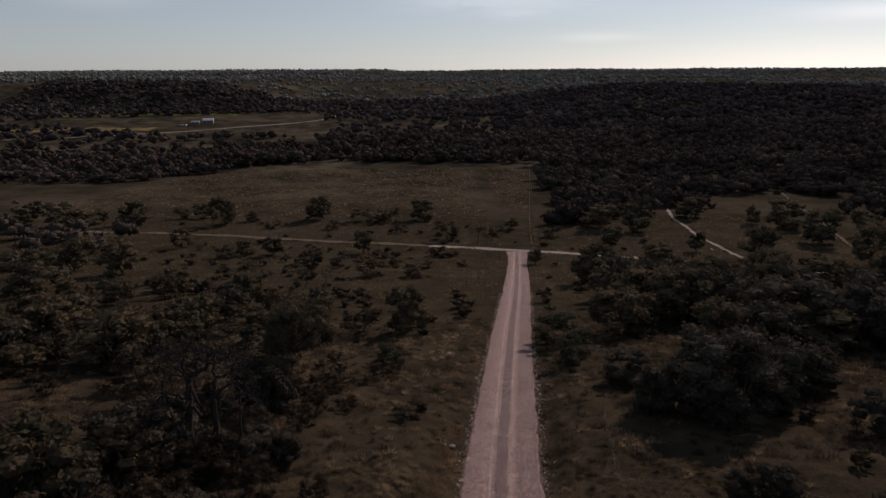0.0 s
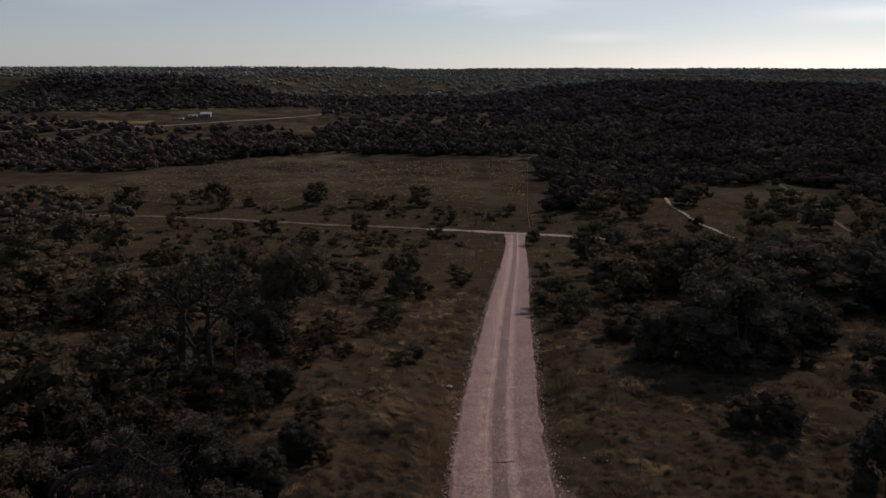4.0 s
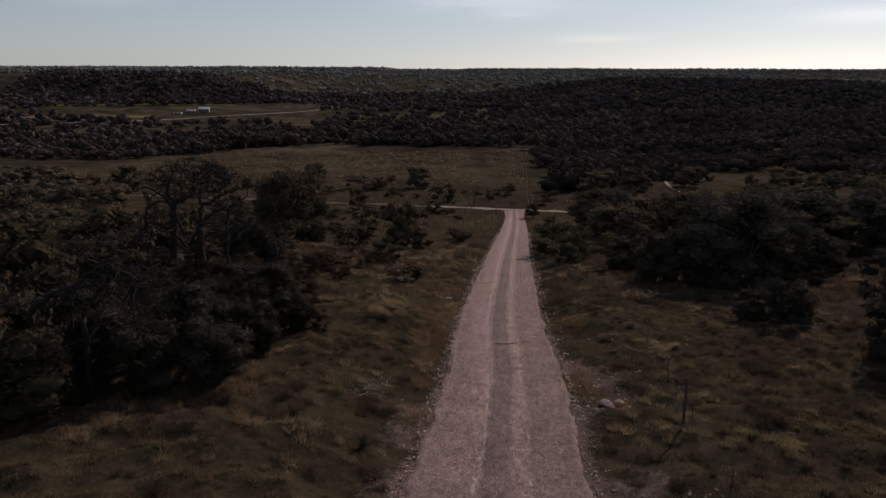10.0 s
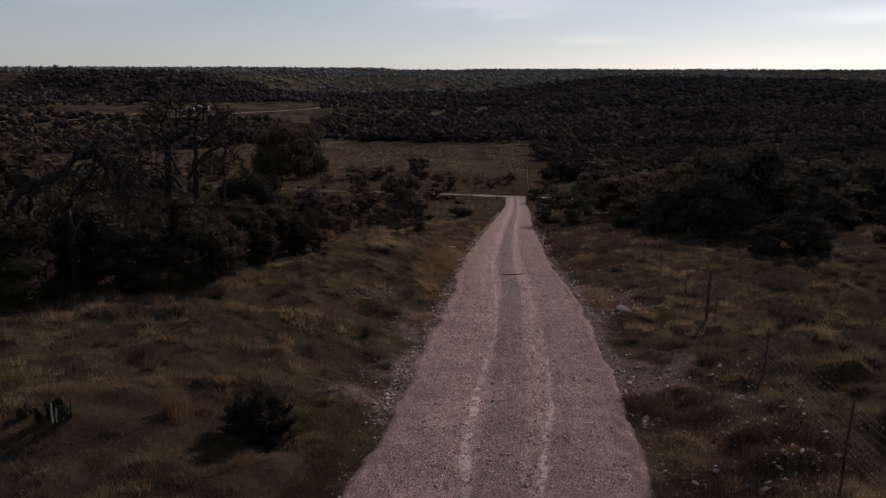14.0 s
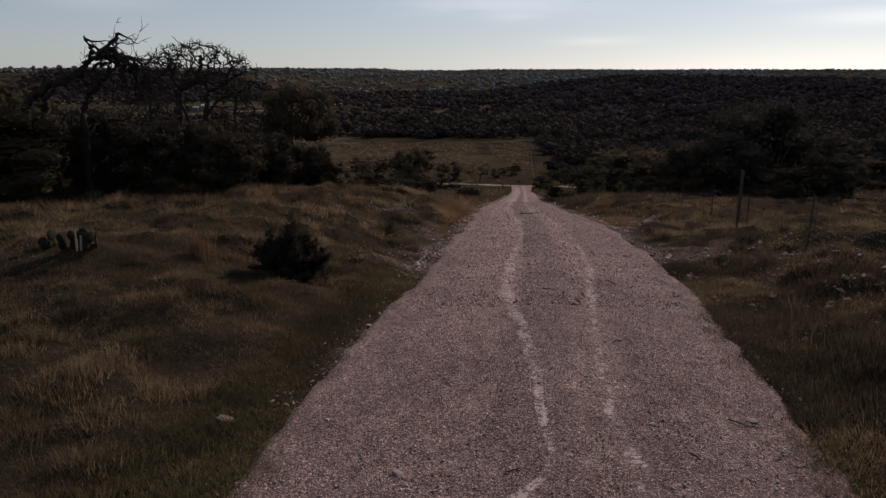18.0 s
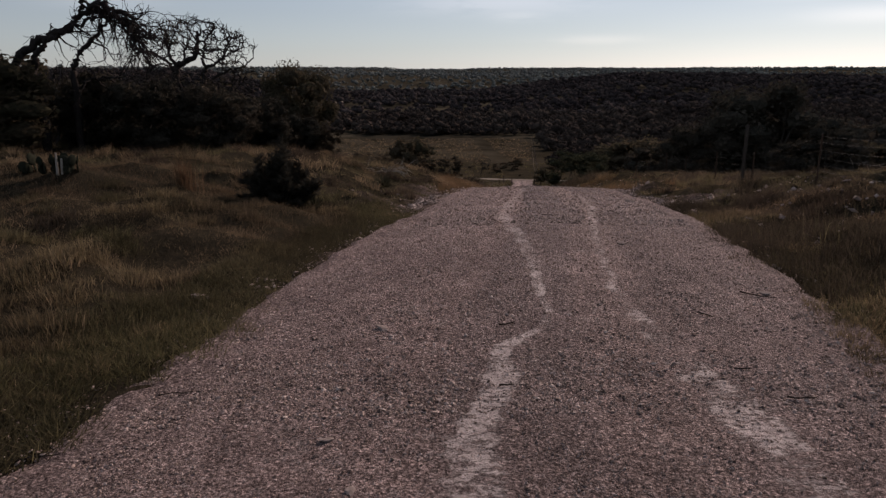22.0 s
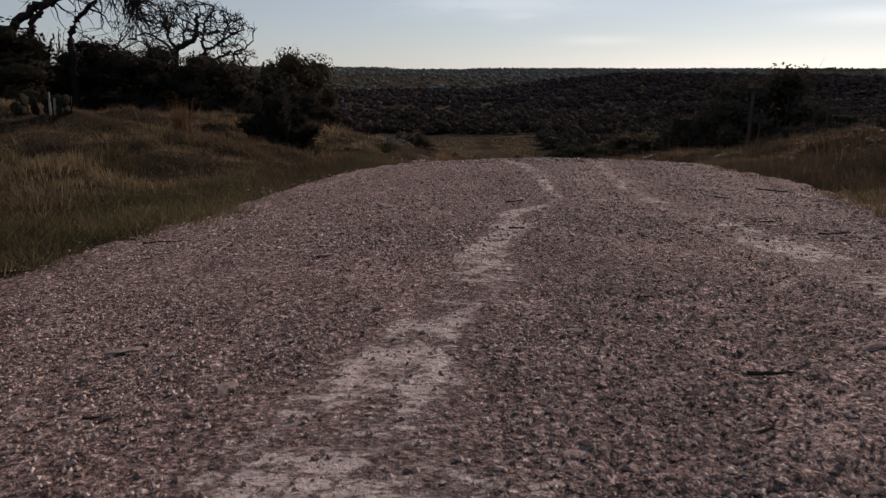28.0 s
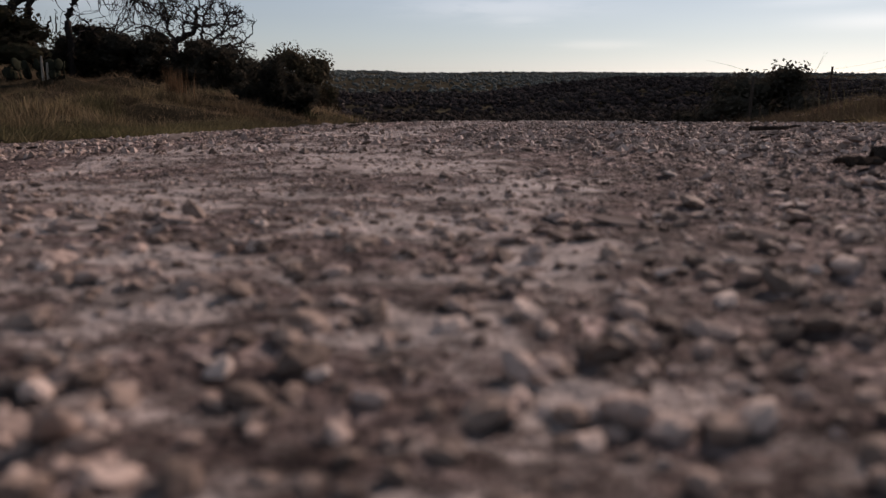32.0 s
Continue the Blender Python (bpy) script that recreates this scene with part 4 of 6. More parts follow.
for region, count in (((-42, -15, 30, 62), 60), ((-80, -24, 50, 90), 60), ((28, 84, 40, 112), 60), ((-130, -20, 84, 200), 90), ((18, 60, 96, 168), 30)):
    for _ in range(count):
        x, y = r8.uniform(region[0], region[1]), r8.uniform(region[2], region[3])
        if abs(x + 14) < 6 and y > 50 and y < 66 or patchy(x, y, 17) < (0.30 if y < 62 else 0.42):
            continue
        pick, s = r8.uniform(0, 1), r8.uniform(0.6, 1.2) * (0.55 if x > 26 and y < 88 else 1.0)
        kinds, w, h = ((SCRUBS, 4.2, 3.0) if pick < 0.5 else (FAR_OAKS if y > 84 else OAKS, 6.5, 5.4) if pick < 0.75 else (JUNIPERS, 5.0, 4.4))
        tagged(plant(kinds[int(r8.integers(0, len(kinds)))], x, y, w * s, h * s, base=(8.0, 8.0)), group="growth on the slope")
low_scrub = []
for region, count in (((-95, 6, 95, 215), 260), ((-62, -2, 46, 95), 130), ((14, 120, 100, 230), 70), ((-150, 30, 205, 262), 60)):
    for _ in range(count):
        x, y = r8.uniform(region[0], region[1]), r8.uniform(region[2], region[3])
        if abs(x - float(road_x(min(y, 200)))) < 6 and y < 205 or abs(np.interp(x, [p[0] for p in CROSS], [p[1] for p in CROSS]) - y) < 5 or patchy(x, y, 11) < 0.36:
            continue
        s = r8.uniform(0.5, 1.25)
        if y > 70:
            low_scrub.append((x, y, 2.7 * s))
        else:
            tagged(plant(SCRUBS[int(r8.integers(0, 3))], x, y, 3.0 * s, 1.9 * s * r8.uniform(0.7, 1.2), base=(8.0, 8.0)), group="small scrub on the slope")
for k, ob in enumerate(PATTERNS):  # the patterns themselves stand as a grove behind the hill's brow
    ob.matrix_basis = pose(-60 + 9 * k, -120, float(land(-60 + 9 * k, -120)))

# dead trees
tall_oak = leafy_tree("live_oak", "tall live oak with sunlit crown edges above the thicket", "tree", 92, OAK_LEAF, 8.4, 10.0, 7000, 0.14, 26, 0.46, 1, 0.24, 0.8, 0.22, core=0.55, level=2)
tall_oak.matrix_basis = pose(-13.3, 61.5, float(land(-13.3, 61.5)) - 0.1)


def crooked(r, bow, rough):
    """A smooth line through the bow's points, made gnarled."""
    s = np.linspace(0, len(bow) - 1, 5 * len(bow))
    pts = np.stack([hermite([(q, p[c]) for q, p in enumerate(bow)], s) for c in range(3)], 1)
    return pts + r.normal(0, rough, pts.shape) * np.minimum(s, 1)[:, None]


r5 = np.random.default_rng(5)
dead = thing("dead_tree", "leaning dead oak with gnarled limbs and long drooping bare branches", "dead tree", at=(-15.0, 24.0, float(land(-15.0, 24.0))))
# each limb: its bow and its thickness at the foot
bows = [
    ([(0.07000000000000006, 0, -0.3), (0.32000000000000006, 0, 2.37), (0.67, 0.0, 3.27), (1.32, 0.0, 3.82), (1.78, 0.0, 3.99), (2.51, 0.0, 4.36), (2.89, 0.05, 4.68), (3.27, 0.1, 4.97), (3.6, 0.15, 5.26), (3.89, 0.2, 5.49)], 0.17),
    ([(1.23, 0, -0.3), (1.18, 0, 1.39), (1.13, -0.0, 2.78), (1.28, -0.07, 3.33), (1.62, -0.13, 3.75), (2.04, -0.2, 4.02), (2.57, -0.27, 4.22), (3.09, -0.33, 4.4), (3.68, -0.4, 4.63)], 0.15),
    ([(2.3800000000000003, 0, -0.3), (2.43, 0.0, 2.53), (2.57, 0.1, 3.32), (2.87, 0.2, 3.68), (3.24, 0.3, 4.1), (3.53, 0.4, 4.39), (3.88, 0.5, 4.74)], 0.13),
    ([(2.89, 0.0, 4.68), (2.96, 0.03, 4.97), (2.95, 0.07, 5.19), (2.73, 0.1, 5.46)], 0.07),
    ([(3.18, -0.0, 4.87), (3.49, -0.09, 4.97), (3.79, -0.17, 4.97), (4.15, -0.26, 4.79), (4.59, -0.34, 4.72), (4.83, -0.43, 4.5), (4.77, -0.51, 4.16), (4.79, -0.6, 3.66)], 0.09),
    ([(3.09, 0.0, 4.76), (3.77, 0.17, 4.79), (4.19, 0.35, 4.5), (4.34, 0.52, 4.14), (4.35, 0.7, 3.59)], 0.08),
    ([(3.35, 0.0, 5.05), (3.56, 0.07, 4.9), (3.98, 0.15, 4.65), (4.48, 0.22, 4.4), (4.65, 0.3, 3.88)], 0.07),
    ([(2.71, 0.0, 2.5), (3.05, 0.13, 2.65), (3.56, 0.27, 2.68), (4.05, 0.4, 2.53)], 0.05),
    ([(1.73, 0.0, 3.87), (1.76, 0.05, 4.11), (1.88, 0.1, 4.4)], 0.06),
    ([(1.31, 0.0, 3.75), (1.21, 0.05, 3.87), (1.16, 0.1, 4.02)], 0.04),
    ([(1.69, 0.0, 2.47), (1.81, 0.05, 2.96)], 0.07),
    ([(2.01, 0.0, 2.53), (2.06, 0.05, 2.96), (2.06, 0.1, 3.24)], 0.03),
]
twigs, stems = [], []
for k, (bow, r0) in enumerate(bows):
    pts = crooked(r5, bow, 0.045)
    n = len(pts)
    child("limb", sheet("limb", *tubes([[(p, r0 * (1 - 0.72 * q / n) * r5.uniform(0.88, 1.12)) for q, p in enumerate(pts)]], 7), DEAD_WOOD, True), dead)
    stems.append(pts)
for k, first, every, droop in ((0, 0.55, 2, 0.2), (1, 0.6, 2, 0.5), (2, 0.55, 2, 0.5), (3, 0.3, 3, 0.0), (4, 0.1, 1, 0.9), (5, 0.15, 1, 0.9), (6, 0.15, 1, 0.9), (7, 0.1, 2, -0.2)):
    pts = stems[k]
    for p in pts[int(first * len(pts))::every]:
        way = (r5.uniform(0.0, 0.9), r5.normal(0, 0.5), r5.uniform(-0.9, 0.5) - 0.4 * droop)
        limb(r5, p, way, r5.uniform(0.5, 1.25), r5.uniform(0.022, 0.042), 2, twigs, 0.45, 0.05 * max(droop, 0), 0.65, 2, 5, 0.35)
tagged(child("branchwork", sheet("branchwork", *tubes(twigs, 4), DEAD_WOOD), dead), kind="stuff")
r9 = np.random.default_rng(3)
dead2 = thing("dead_tree", "tall half-bare oak with a wide crown of twisting dark branches", "dead tree", at=(-15.8, 45.5, float(land(-15.8, 45.5))))
bows = [
    ([(0.19, 0.0, -0.4), (0.14, 0.0, 2.59), (0.29, 0.0, 5.18), (0.39, 0.0, 6.35), (0.56, 0.0, 6.82)], 0.27),
    ([(0.56, -0.0, 6.82), (1.11, -0.14, 6.99), (1.62, -0.28, 7.28), (2.24, -0.42, 7.62), (2.99, -0.56, 7.96)], 0.11),
    ([(0.56, 0.0, 6.82), (0.3, 0.1, 7.28), (0.49, 0.21, 8.08), (0.66, 0.32, 8.65), (1.05, 0.42, 8.99)], 0.11),
    ([(-1.69, 0.0, -0.4), (-1.74, 0.0, 2.6), (-1.59, 0.0, 5.19), (-1.47, 0.06, 6.36), (-1.3, 0.12, 6.94), (-0.79, 0.17, 7.17), (-0.16, 0.23, 7.51), (0.03, 0.29, 8.2), (-0.02, 0.35, 9.0)], 0.3),
    ([(-1.3, -0.0, 6.94), (-1.72, -0.09, 7.52), (-1.76, -0.17, 8.21), (-2.2, -0.26, 8.55), (-2.81, -0.35, 9.01)], 0.11),
    ([(-1.73, 0.0, 7.98), (-1.41, 0.21, 8.78), (-1.44, 0.42, 9.57)], 0.09),
    ([(-3.52, 0.0, -0.4), (-3.57, 0.0, 2.6), (-3.42, 0.0, 5.2), (-3.28, 0.07, 6.37), (-3.13, 0.14, 7.18), (-3.5, 0.21, 7.64)], 0.13),
    ([(-3.21, 0.0, 6.49), (-2.5, 0.0, 6.95), (-1.72, 0.0, 6.94), (-1.31, 0.0, 6.83)], 0.08),
    ([(2.02, 0.0, -0.4), (1.97, 0.0, 2.71), (2.12, 0.0, 5.41), (2.26, 0.03, 6.35), (2.47, 0.07, 6.69), (3.03, 0.1, 6.92), (3.54, 0.14, 7.38)], 0.11),
    ([(-0.06, 0.0, 7.97), (0.59, 0.28, 7.8), (1.21, 0.56, 8.08), (1.6, 0.84, 8.54)], 0.08),
    ([(-0.79, 0.0, 7.17), (-0.84, 0.33, 7.86), (-0.66, 0.65, 8.55), (-0.84, 0.98, 9.11)], 0.08),
    ([(1.62, -0.0, 7.28), (2.03, -0.35, 7.96), (2.36, -0.7, 8.3)], 0.07),
    ([(-0.78, 0.0, 3.82), (-1.98, 0.17, 5.18), (-3.29, 0.33, 5.37), (-4.54, 0.5, 4.4)], 0.12),
    ([(-0.35, -0.0, 4.41), (0.93, -0.2, 5.95), (2.31, -0.4, 6.71), (3.01, -0.6, 5.95)], 0.12),
    ([(-0.88, 0.0, 4.79), (-1.98, 0.3, 7.08), (-3.4, 0.6, 7.83), (-4.56, 0.9, 7.46)], 0.11),
]
stems = []
for k, (bow, r0) in enumerate(bows):
    pts = crooked(r9, bow, 0.05)
    child("trunk" if bow[0][2] < 0 else "limb", sheet("trunk", *tubes([[(p, r0 * (1 - 0.65 * q / len(pts))) for q, p in enumerate(pts)]], 7), DEAD_WOOD, True), dead2)
    stems.append(pts[pts[:, 2] > 4.14])
a, u = r9.uniform(0, 6.28, 330), np.sqrt(r9.uniform(0.05, 1, 330))
ax = 0.12 + 3.62 * np.cos(a) * u
top = 9.80 - np.where(ax > -0.41, 0.10, 0.19) * (ax - -0.41) ** 2
aims = np.stack([ax, 2.2 * np.sin(a) * u, top - r9.uniform(0, 1, 330) ** 1.3 * 2.4], 1)
aims = aims[aims[:, 2] > 6.44 + 0.1 * np.abs(ax)]
low = np.stack([r9.uniform(-4.10, 3.74, 220), r9.normal(0, 1.3, 220), r9.uniform(4.34, 6.74, 220)], 1)
aims = np.concatenate([aims, low[np.abs(low[:, 0]) > 0.9]])
fine = grown(r9, stems, aims, 0.30, 0.9, 0.0125, 0.5, 2)
tagged(child("branchwork", sheet("branchwork", *tubes(fine, 4), DEAD_WOOD), dead2), kind="stuff")
tips = np.array([q[-1][0] for q in fine])
knots = np.array(((-3.17, 0.1, 7.35), (-3.23, 0.1, 8.44), (-1.7, 0.1, 8.78), (-3.7, 0.1, 6.95), (3.36, 0.1, 6.58), (-1.46, 0.1, 9.45), (2.25, 0.1, 6.93), (-0.38, 0.1, 6.47), (3.96, 0.1, 6.46), (-2.61, 0.1, 5.9), (1.36, 0.1, 5.65)))
near = np.linalg.norm(tips[:, None] - knots[None], axis=2).min(1)
tips = tips[near < r9.uniform(0.15, 0.85, len(tips))]
tips = tips[r9.integers(0, len(tips), 2000)] + r9.normal(0, 0.10, (2000, 3))
nn, ss = r9.normal(0, 1, (2000, 3)), r9.uniform(0.03, 0.065, (2000, 1))
tt = np.cross(nn, r9.normal(0, 1, (2000, 3)))
nn, tt = nn / np.linalg.norm(nn, axis=1)[:, None], tt / np.linalg.norm(tt, axis=1)[:, None]
vv = np.stack([tips - tt * ss, tips + nn * ss * 0.6, tips + tt * ss, tips - nn * ss * 0.6], 1).reshape(-1, 3)
tagged(child("leaves", sheet("leaves", vv, np.arange(8000).reshape(-1, 4), OAK_LEAF), dead2), kind="stuff")
r4 = np.random.default_rng(14)
small = thing("dead_tree", "small bare grey tree among dry scrub", "dead tree")
stem = np.stack([np.linspace(0, 0.4, 10) + r4.normal(0, 0.05, 10), r4.normal(0, 0.05, 10), np.linspace(-0.3, 2.6, 10)], 1)
child("trunk", sheet("trunk", *tubes([[(p, 0.12 - 0.006 * k) for k, p in enumerate(stem)]], 6), DEAD_WOOD, True), small)
a, u, h = r4.uniform(0, 6.28, 150), np.sqrt(r4.uniform(0, 1, 150)), r4.uniform(0, 1, 150)
aims = np.stack([0.4 + 2.4 * np.cos(a) * u, 2.2 * np.sin(a) * u, 2.2 + 3.2 * h * np.sqrt(1 - 0.8 * u * u)], 1)
tagged(child("branchwork", sheet("branchwork", *tubes(grown(r4, [stem[5:]], aims[::2], 0.35, 0.35, 0.011, 0.5, 2), 3), DEAD_WOOD), small), kind="stuff")
small.matrix_basis = pose(10.9, 205.2, float(land(10.9, 205.2)), 0, 0, 40) @ Matrix.Diagonal((1.3, 1.3, 1.3, 1))
for x, y, s in ((-37.3, 137, 1.1), (-28, 137.3, 0.9), (-24.4, 140.3, 0.8), (-13.0, 28.5, 0.75), (-18.5, 33, 0.8), (22.8, 40, 0.45), (-12, 36, 0.6), (-30, 66, 1.0)):
    ob = copy_thing(small, pose(x, y, float(land(x, y)), 0, 0, random.uniform(0, 360)))
    ob.scale = (s, s, s)

# ---- far woods ----
def woods(name, label, seed, xy, size, lumpy, sprays, card, mat, level=1, high=(0.6, 0.95)):
    """Many far trees in one mesh: each some uneven lumps of closed canopy with a fringe of loose sprays."""
    r = np.random.default_rng(seed)
    ball, skin = BALL[level]
    kinds, faces = [], []
    for _ in range(9):
        a, h = r.uniform(0, 6.28, lumpy), r.uniform(0.30, 0.62, lumpy)
        out = 0.26 if lumpy > 1 else 0.0
        mid = np.stack([np.cos(a) * out * r.uniform(0.4, 1.1, lumpy), np.sin(a) * out * r.uniform(0.4, 1.1, lumpy), h], 1)
        body = mid[:, None] + ball[None] * r.uniform(0.15, 0.27, (lumpy, 1, 3)) * r.uniform(0.78, 1.22, (lumpy, len(ball), 1)) * (1.25 if lumpy == 1 else 1.0)
        body = np.clip(body, (-9, -9, 0.0), 9).reshape(-1, 3)
        way = r.normal(0, 1, (sprays, 3)) + (0, 0, 0.5)
        way /= np.linalg.norm(way, axis=1)[:, None] + 1e-9
        at = mid[r.integers(0, lumpy, sprays)] + way * r.uniform(0.14, 0.31, (sprays, 1))
        t = np.cross(way, r.normal(0, 1, (sprays, 3)))
        t /= np.linalg.norm(t, axis=1)[:, None] + 1e-9
        s = card * r.uniform(0.6, 1.4, (sprays, 1))
        tri = np.stack([at - t * s - way * s * 0.6, at + t * s - way * s * 0.6, at + way * s], 1).reshape(-1, 3)
        kinds.append(np.concatenate([body, np.clip(tri, (-9, -9, 0.0), 9)]))
    f0 = (skin[None] + (np.arange(lumpy) * len(ball))[:, None, None]).reshape(-1, 3)
    f0 = np.concatenate([f0, lumpy * len(ball) + np.arange(3 * sprays).reshape(-1, 3)])
    n, m = len(xy), len(kinds[0])
    pick, turn = r.integers(0, 9, n), r.uniform(0, 6.28, n)
    s = np.asarray(size)[:, None]
    v = np.stack(kinds)[pick]
    c, sn, w, h = np.cos(turn)[:, None], np.sin(turn)[:, None], s * r.uniform(0.95, 1.4, (n, 1)), s * r.uniform(*high, (n, 1))
    out = np.stack([(v[..., 0] * c - v[..., 1] * sn) * w + xy[:, :1], (v[..., 0] * sn + v[..., 1] * c) * w + xy[:, 1:2], v[..., 2] * h + land(xy[:, 0], xy[:, 1])[:, None] - 0.05 * s], -1)
    me = sheet(name, out.reshape(-1, 3), (f0[None] + (np.arange(n) * m)[:, None, None]).reshape(-1, 3), mat, True)
    return tagged(new(name, me), label, "woods", kind="stuff")


low_scrub = np.array(low_scrub)
woods("low_scrub", "low dark brown scrub dotted over the dry slope", 12, low_scrub[:, :2], low_scrub[:, 2], 4, 90, 0.06, SCRUB_LEAF, 1, (0.45, 0.8))


def scatter(seed, x0, x1, y0, y1, count, keep):
    r = np.random.default_rng(seed)
    p = np.stack([r.uniform(x0, x1, count), r.uniform(y0, y1, count)], 1)
    return p[keep(p[:, 0], p[:, 1], r.uniform(0, 1, count))]


def field_edge(x):
    return np.interp(x, [-520, -300, -220, -163, -132, -77, -27, 30, 60], [330, 362, 392, 425, 480, 512, 522, 482, 490]) + 9 * np.sin(x / 23.0) + 5 * np.sin(x / 7.0)


fence_x = lambda y: np.interp(y, [210, 270, 355, 476], [28.5, 35.8, 46.1, 60.7])
a = scatter(1, 30, 520, 240, 760, 5200, lambda x, y, u: (x > fence_x(y) + 6 + 0.0 * y) & (u < 0.5 + patchy(x, y, 38)) & ((y > 330) | (patchy(x, y, 22) > 0.55)) & (np.hypot(x - 128, y - 240) > 45))
b = scatter(2, -520, 70, 340, 700, 6500, lambda x, y, u: (y > field_edge(x)) & ((x > -100) | (y < 600 + 0.25 * (x + 100)) | (u < 0.06)) & (u < np.where(y < field_edge(x) + 40, 0.45 + 0.5 * patchy(x, y, 14), 0.2 + 0.8 * patchy(x, y, 40))))
c = scatter(3, -420, -95, 90, 420, 900, lambda x, y, u: (u < patchy(x, y, 40)) & (y < 228 - 0.02 * x))
abc = np.concatenate([a, b, c])
close = abc[:, 1] < 440
woods("near_woods", "dense brown-green oak and juniper woods across the valley", 4, abc[close], 4.5 + 9 * rng.uniform(0, 1, close.sum()) ** 1.8, 6, 170, 0.05, WOODS_LEAF, 1)
woods("near_woods", "dense dark oak and juniper woods on the valley floor", 14, abc[~close], 5.5 + 11 * rng.uniform(0, 1, (~close).sum()) ** 1.6, 3, 56, 0.065, WOODS_LEAF, 1)
d = scatter(5, -700, 1200, 690, 1320, 15000, lambda x, y, u: (u < np.where((x > 60) | (x < -230) & (y > 1050) & (y < 1270), 0.95, 0.2 + 0.6 * patchy(x, y, 60))) & (np.abs(y - 800 - 0.35 * (x + 300)) > 18) & ~((x < -120) & (y > 700) & (y < 1030) & (patchy(x, y, 90) < 0.62)))
woods("ridge_woods", "dark wooded ridge and scarp beyond the valley", 6, d, rng.uniform(8, 16, len(d)), 1, 8, 0.13, RIDGE_LEAF, 1)
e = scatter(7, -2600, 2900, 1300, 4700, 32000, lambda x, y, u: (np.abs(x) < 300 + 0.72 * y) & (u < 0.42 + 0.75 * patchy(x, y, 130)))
woods("distant_woods", "distant wooded hills up to the skyline", 8, e, rng.uniform(8, 20, len(e)), 1, 0, 0.1, HAZED_LEAF, 1)


# ---- loose stones on the road ----
def pebble_kinds(r, fine):
    """A few rough stones, one metre across, from a ball of 6, 12 or 42 points (fine: 0, 1, 2)."""
    bm = bmesh.new()
    if fine:
        bmesh.ops.create_icosphere(bm, subdivisions=fine, radius=0.5)
        base = np.array([v.co[:] for v in bm.verts])
        faces = np.array([[v.index for v in f.verts] for f in bm.faces])
    else:
        base = np.array([(0.5, 0, 0), (0, 0.5, 0), (-0.5, 0, 0), (0, -0.5, 0), (0, 0, 0.5), (0, 0, -0.5)])
        faces = np.array([[0, 1, 4], [1, 2, 4], [2, 3, 4], [3, 0, 4], [1, 0, 5], [2, 1, 5], [3, 2, 5], [0, 3, 5]])
    bm.free()
    out = []
    for _ in range(8):
        d = base / 0.5
        k = r.normal(0, 1, (5, 3))
        bulge = 1 + 0.16 * np.sin(d @ k.T * 2.2 + r.uniform(0, 6, 5)).sum(1) * 0.5 + r.normal(0, 0.10, len(base))
        out.append(base * bulge[:, None] * r.uniform((0.8, 0.6, 0.4), (1.25, 1.0, 0.75)))
    return out, faces


def stones(name, label, seed, xy, size, fine=1, z=None, sink=0.3):
    r = np.random.default_rng(seed)
    kinds, faces = pebble_kinds(r, fine)
    n, m = len(xy), len(kinds[0])
    pick, turn, tip = r.integers(0, 8, n), r.uniform(0, 6.28, n), r.normal(0, 0.25, (n, 2))
    v = np.stack(kinds)[pick]
    c, s = np.cos(turn)[:, None], np.sin(turn)[:, None]
    x, y, h = v[..., 0] * c - v[..., 1] * s, v[..., 0] * s + v[..., 1] * c, v[..., 2] + v[..., 0] * tip[:, :1] + v[..., 1] * tip[:, 1:]
    floor = road_z(xy[:, 0], xy[:, 1]) if z is None else z
    size = np.asarray(size)[:, None]
    p = np.stack([x * size + xy[:, :1], y * size + xy[:, 1:2], (h + 0.5 - sink) * size * 0.9 + floor[:, None] - 0.1 * size], -1)
    f = (faces[None] + (np.arange(n) * m)[:, None, None]).reshape(-1, 3)
    me = sheet(name, p.reshape(-1, 3), f, STONE, False)
    return tagged(new(name, me), label, "gravel", kind="stuff")


def strew(seed, count, y0, y1, half, lo, hi, bare=0.3, power=1.0):
    """Places and sizes of stones on the road between y0 and y1, fewer on the packed tracks."""
    r = np.random.default_rng(seed)
    y = y0 + (y1 - y0) * r.uniform(0, 1, count) ** power
    x = r.uniform(-1, 1, count) * np.minimum(half(y), hermite(ROAD_W, y) * 0.97 + np.abs(road_x(y)))
    d = x - road_x(y)
    size = lo * (hi / lo) ** (r.uniform(0, 1, count) ** 2.2)
    patch = patchy(x * 1.0, y * 1.0, 0.35)
    keep = (np.abs(d) < hermite(ROAD_W, y) - 0.05) & (r.uniform(0, 1, count) < np.where(np.maximum(*marl(d, y)) > 0.1, bare, 1.0) * (0.35 + 0.9 * patch))
    keep &= np.hypot(x, y) > 0.07
    return np.stack([x, y], 1)[keep], size[keep]


near_half = lambda y: 0.12 + 0.67 * y
p, s = strew(1, 2300, 0.07, 0.45, near_half, 0.004, 0.014, 0.5)
stones("fine_gravel", "fine limestone gravel close by", 11, p, s, 2)
p, s = strew(6, 9000, 0.42, 1.2, near_half, 0.0035, 0.010, 0.5)
stones("fine_gravel", "fine limestone gravel close by", 18, p, s, 0)
p, s = strew(2, 1300, 0.34, 2.2, near_half, 0.010, 0.027, 0.3, 1.2)
k = np.random.default_rng(3).uniform(0, 1, len(p)) < np.where(p[:, 0] > -0.05, 0.8, 0.25)
p, s = p[k], s[k]
stones("coarse_gravel", "knuckle-sized limestone pebbles", 12, p, s, 1)
p, s = strew(3, 46000, 1.0, 4.6, near_half, 0.007, 0.024, 0.25)
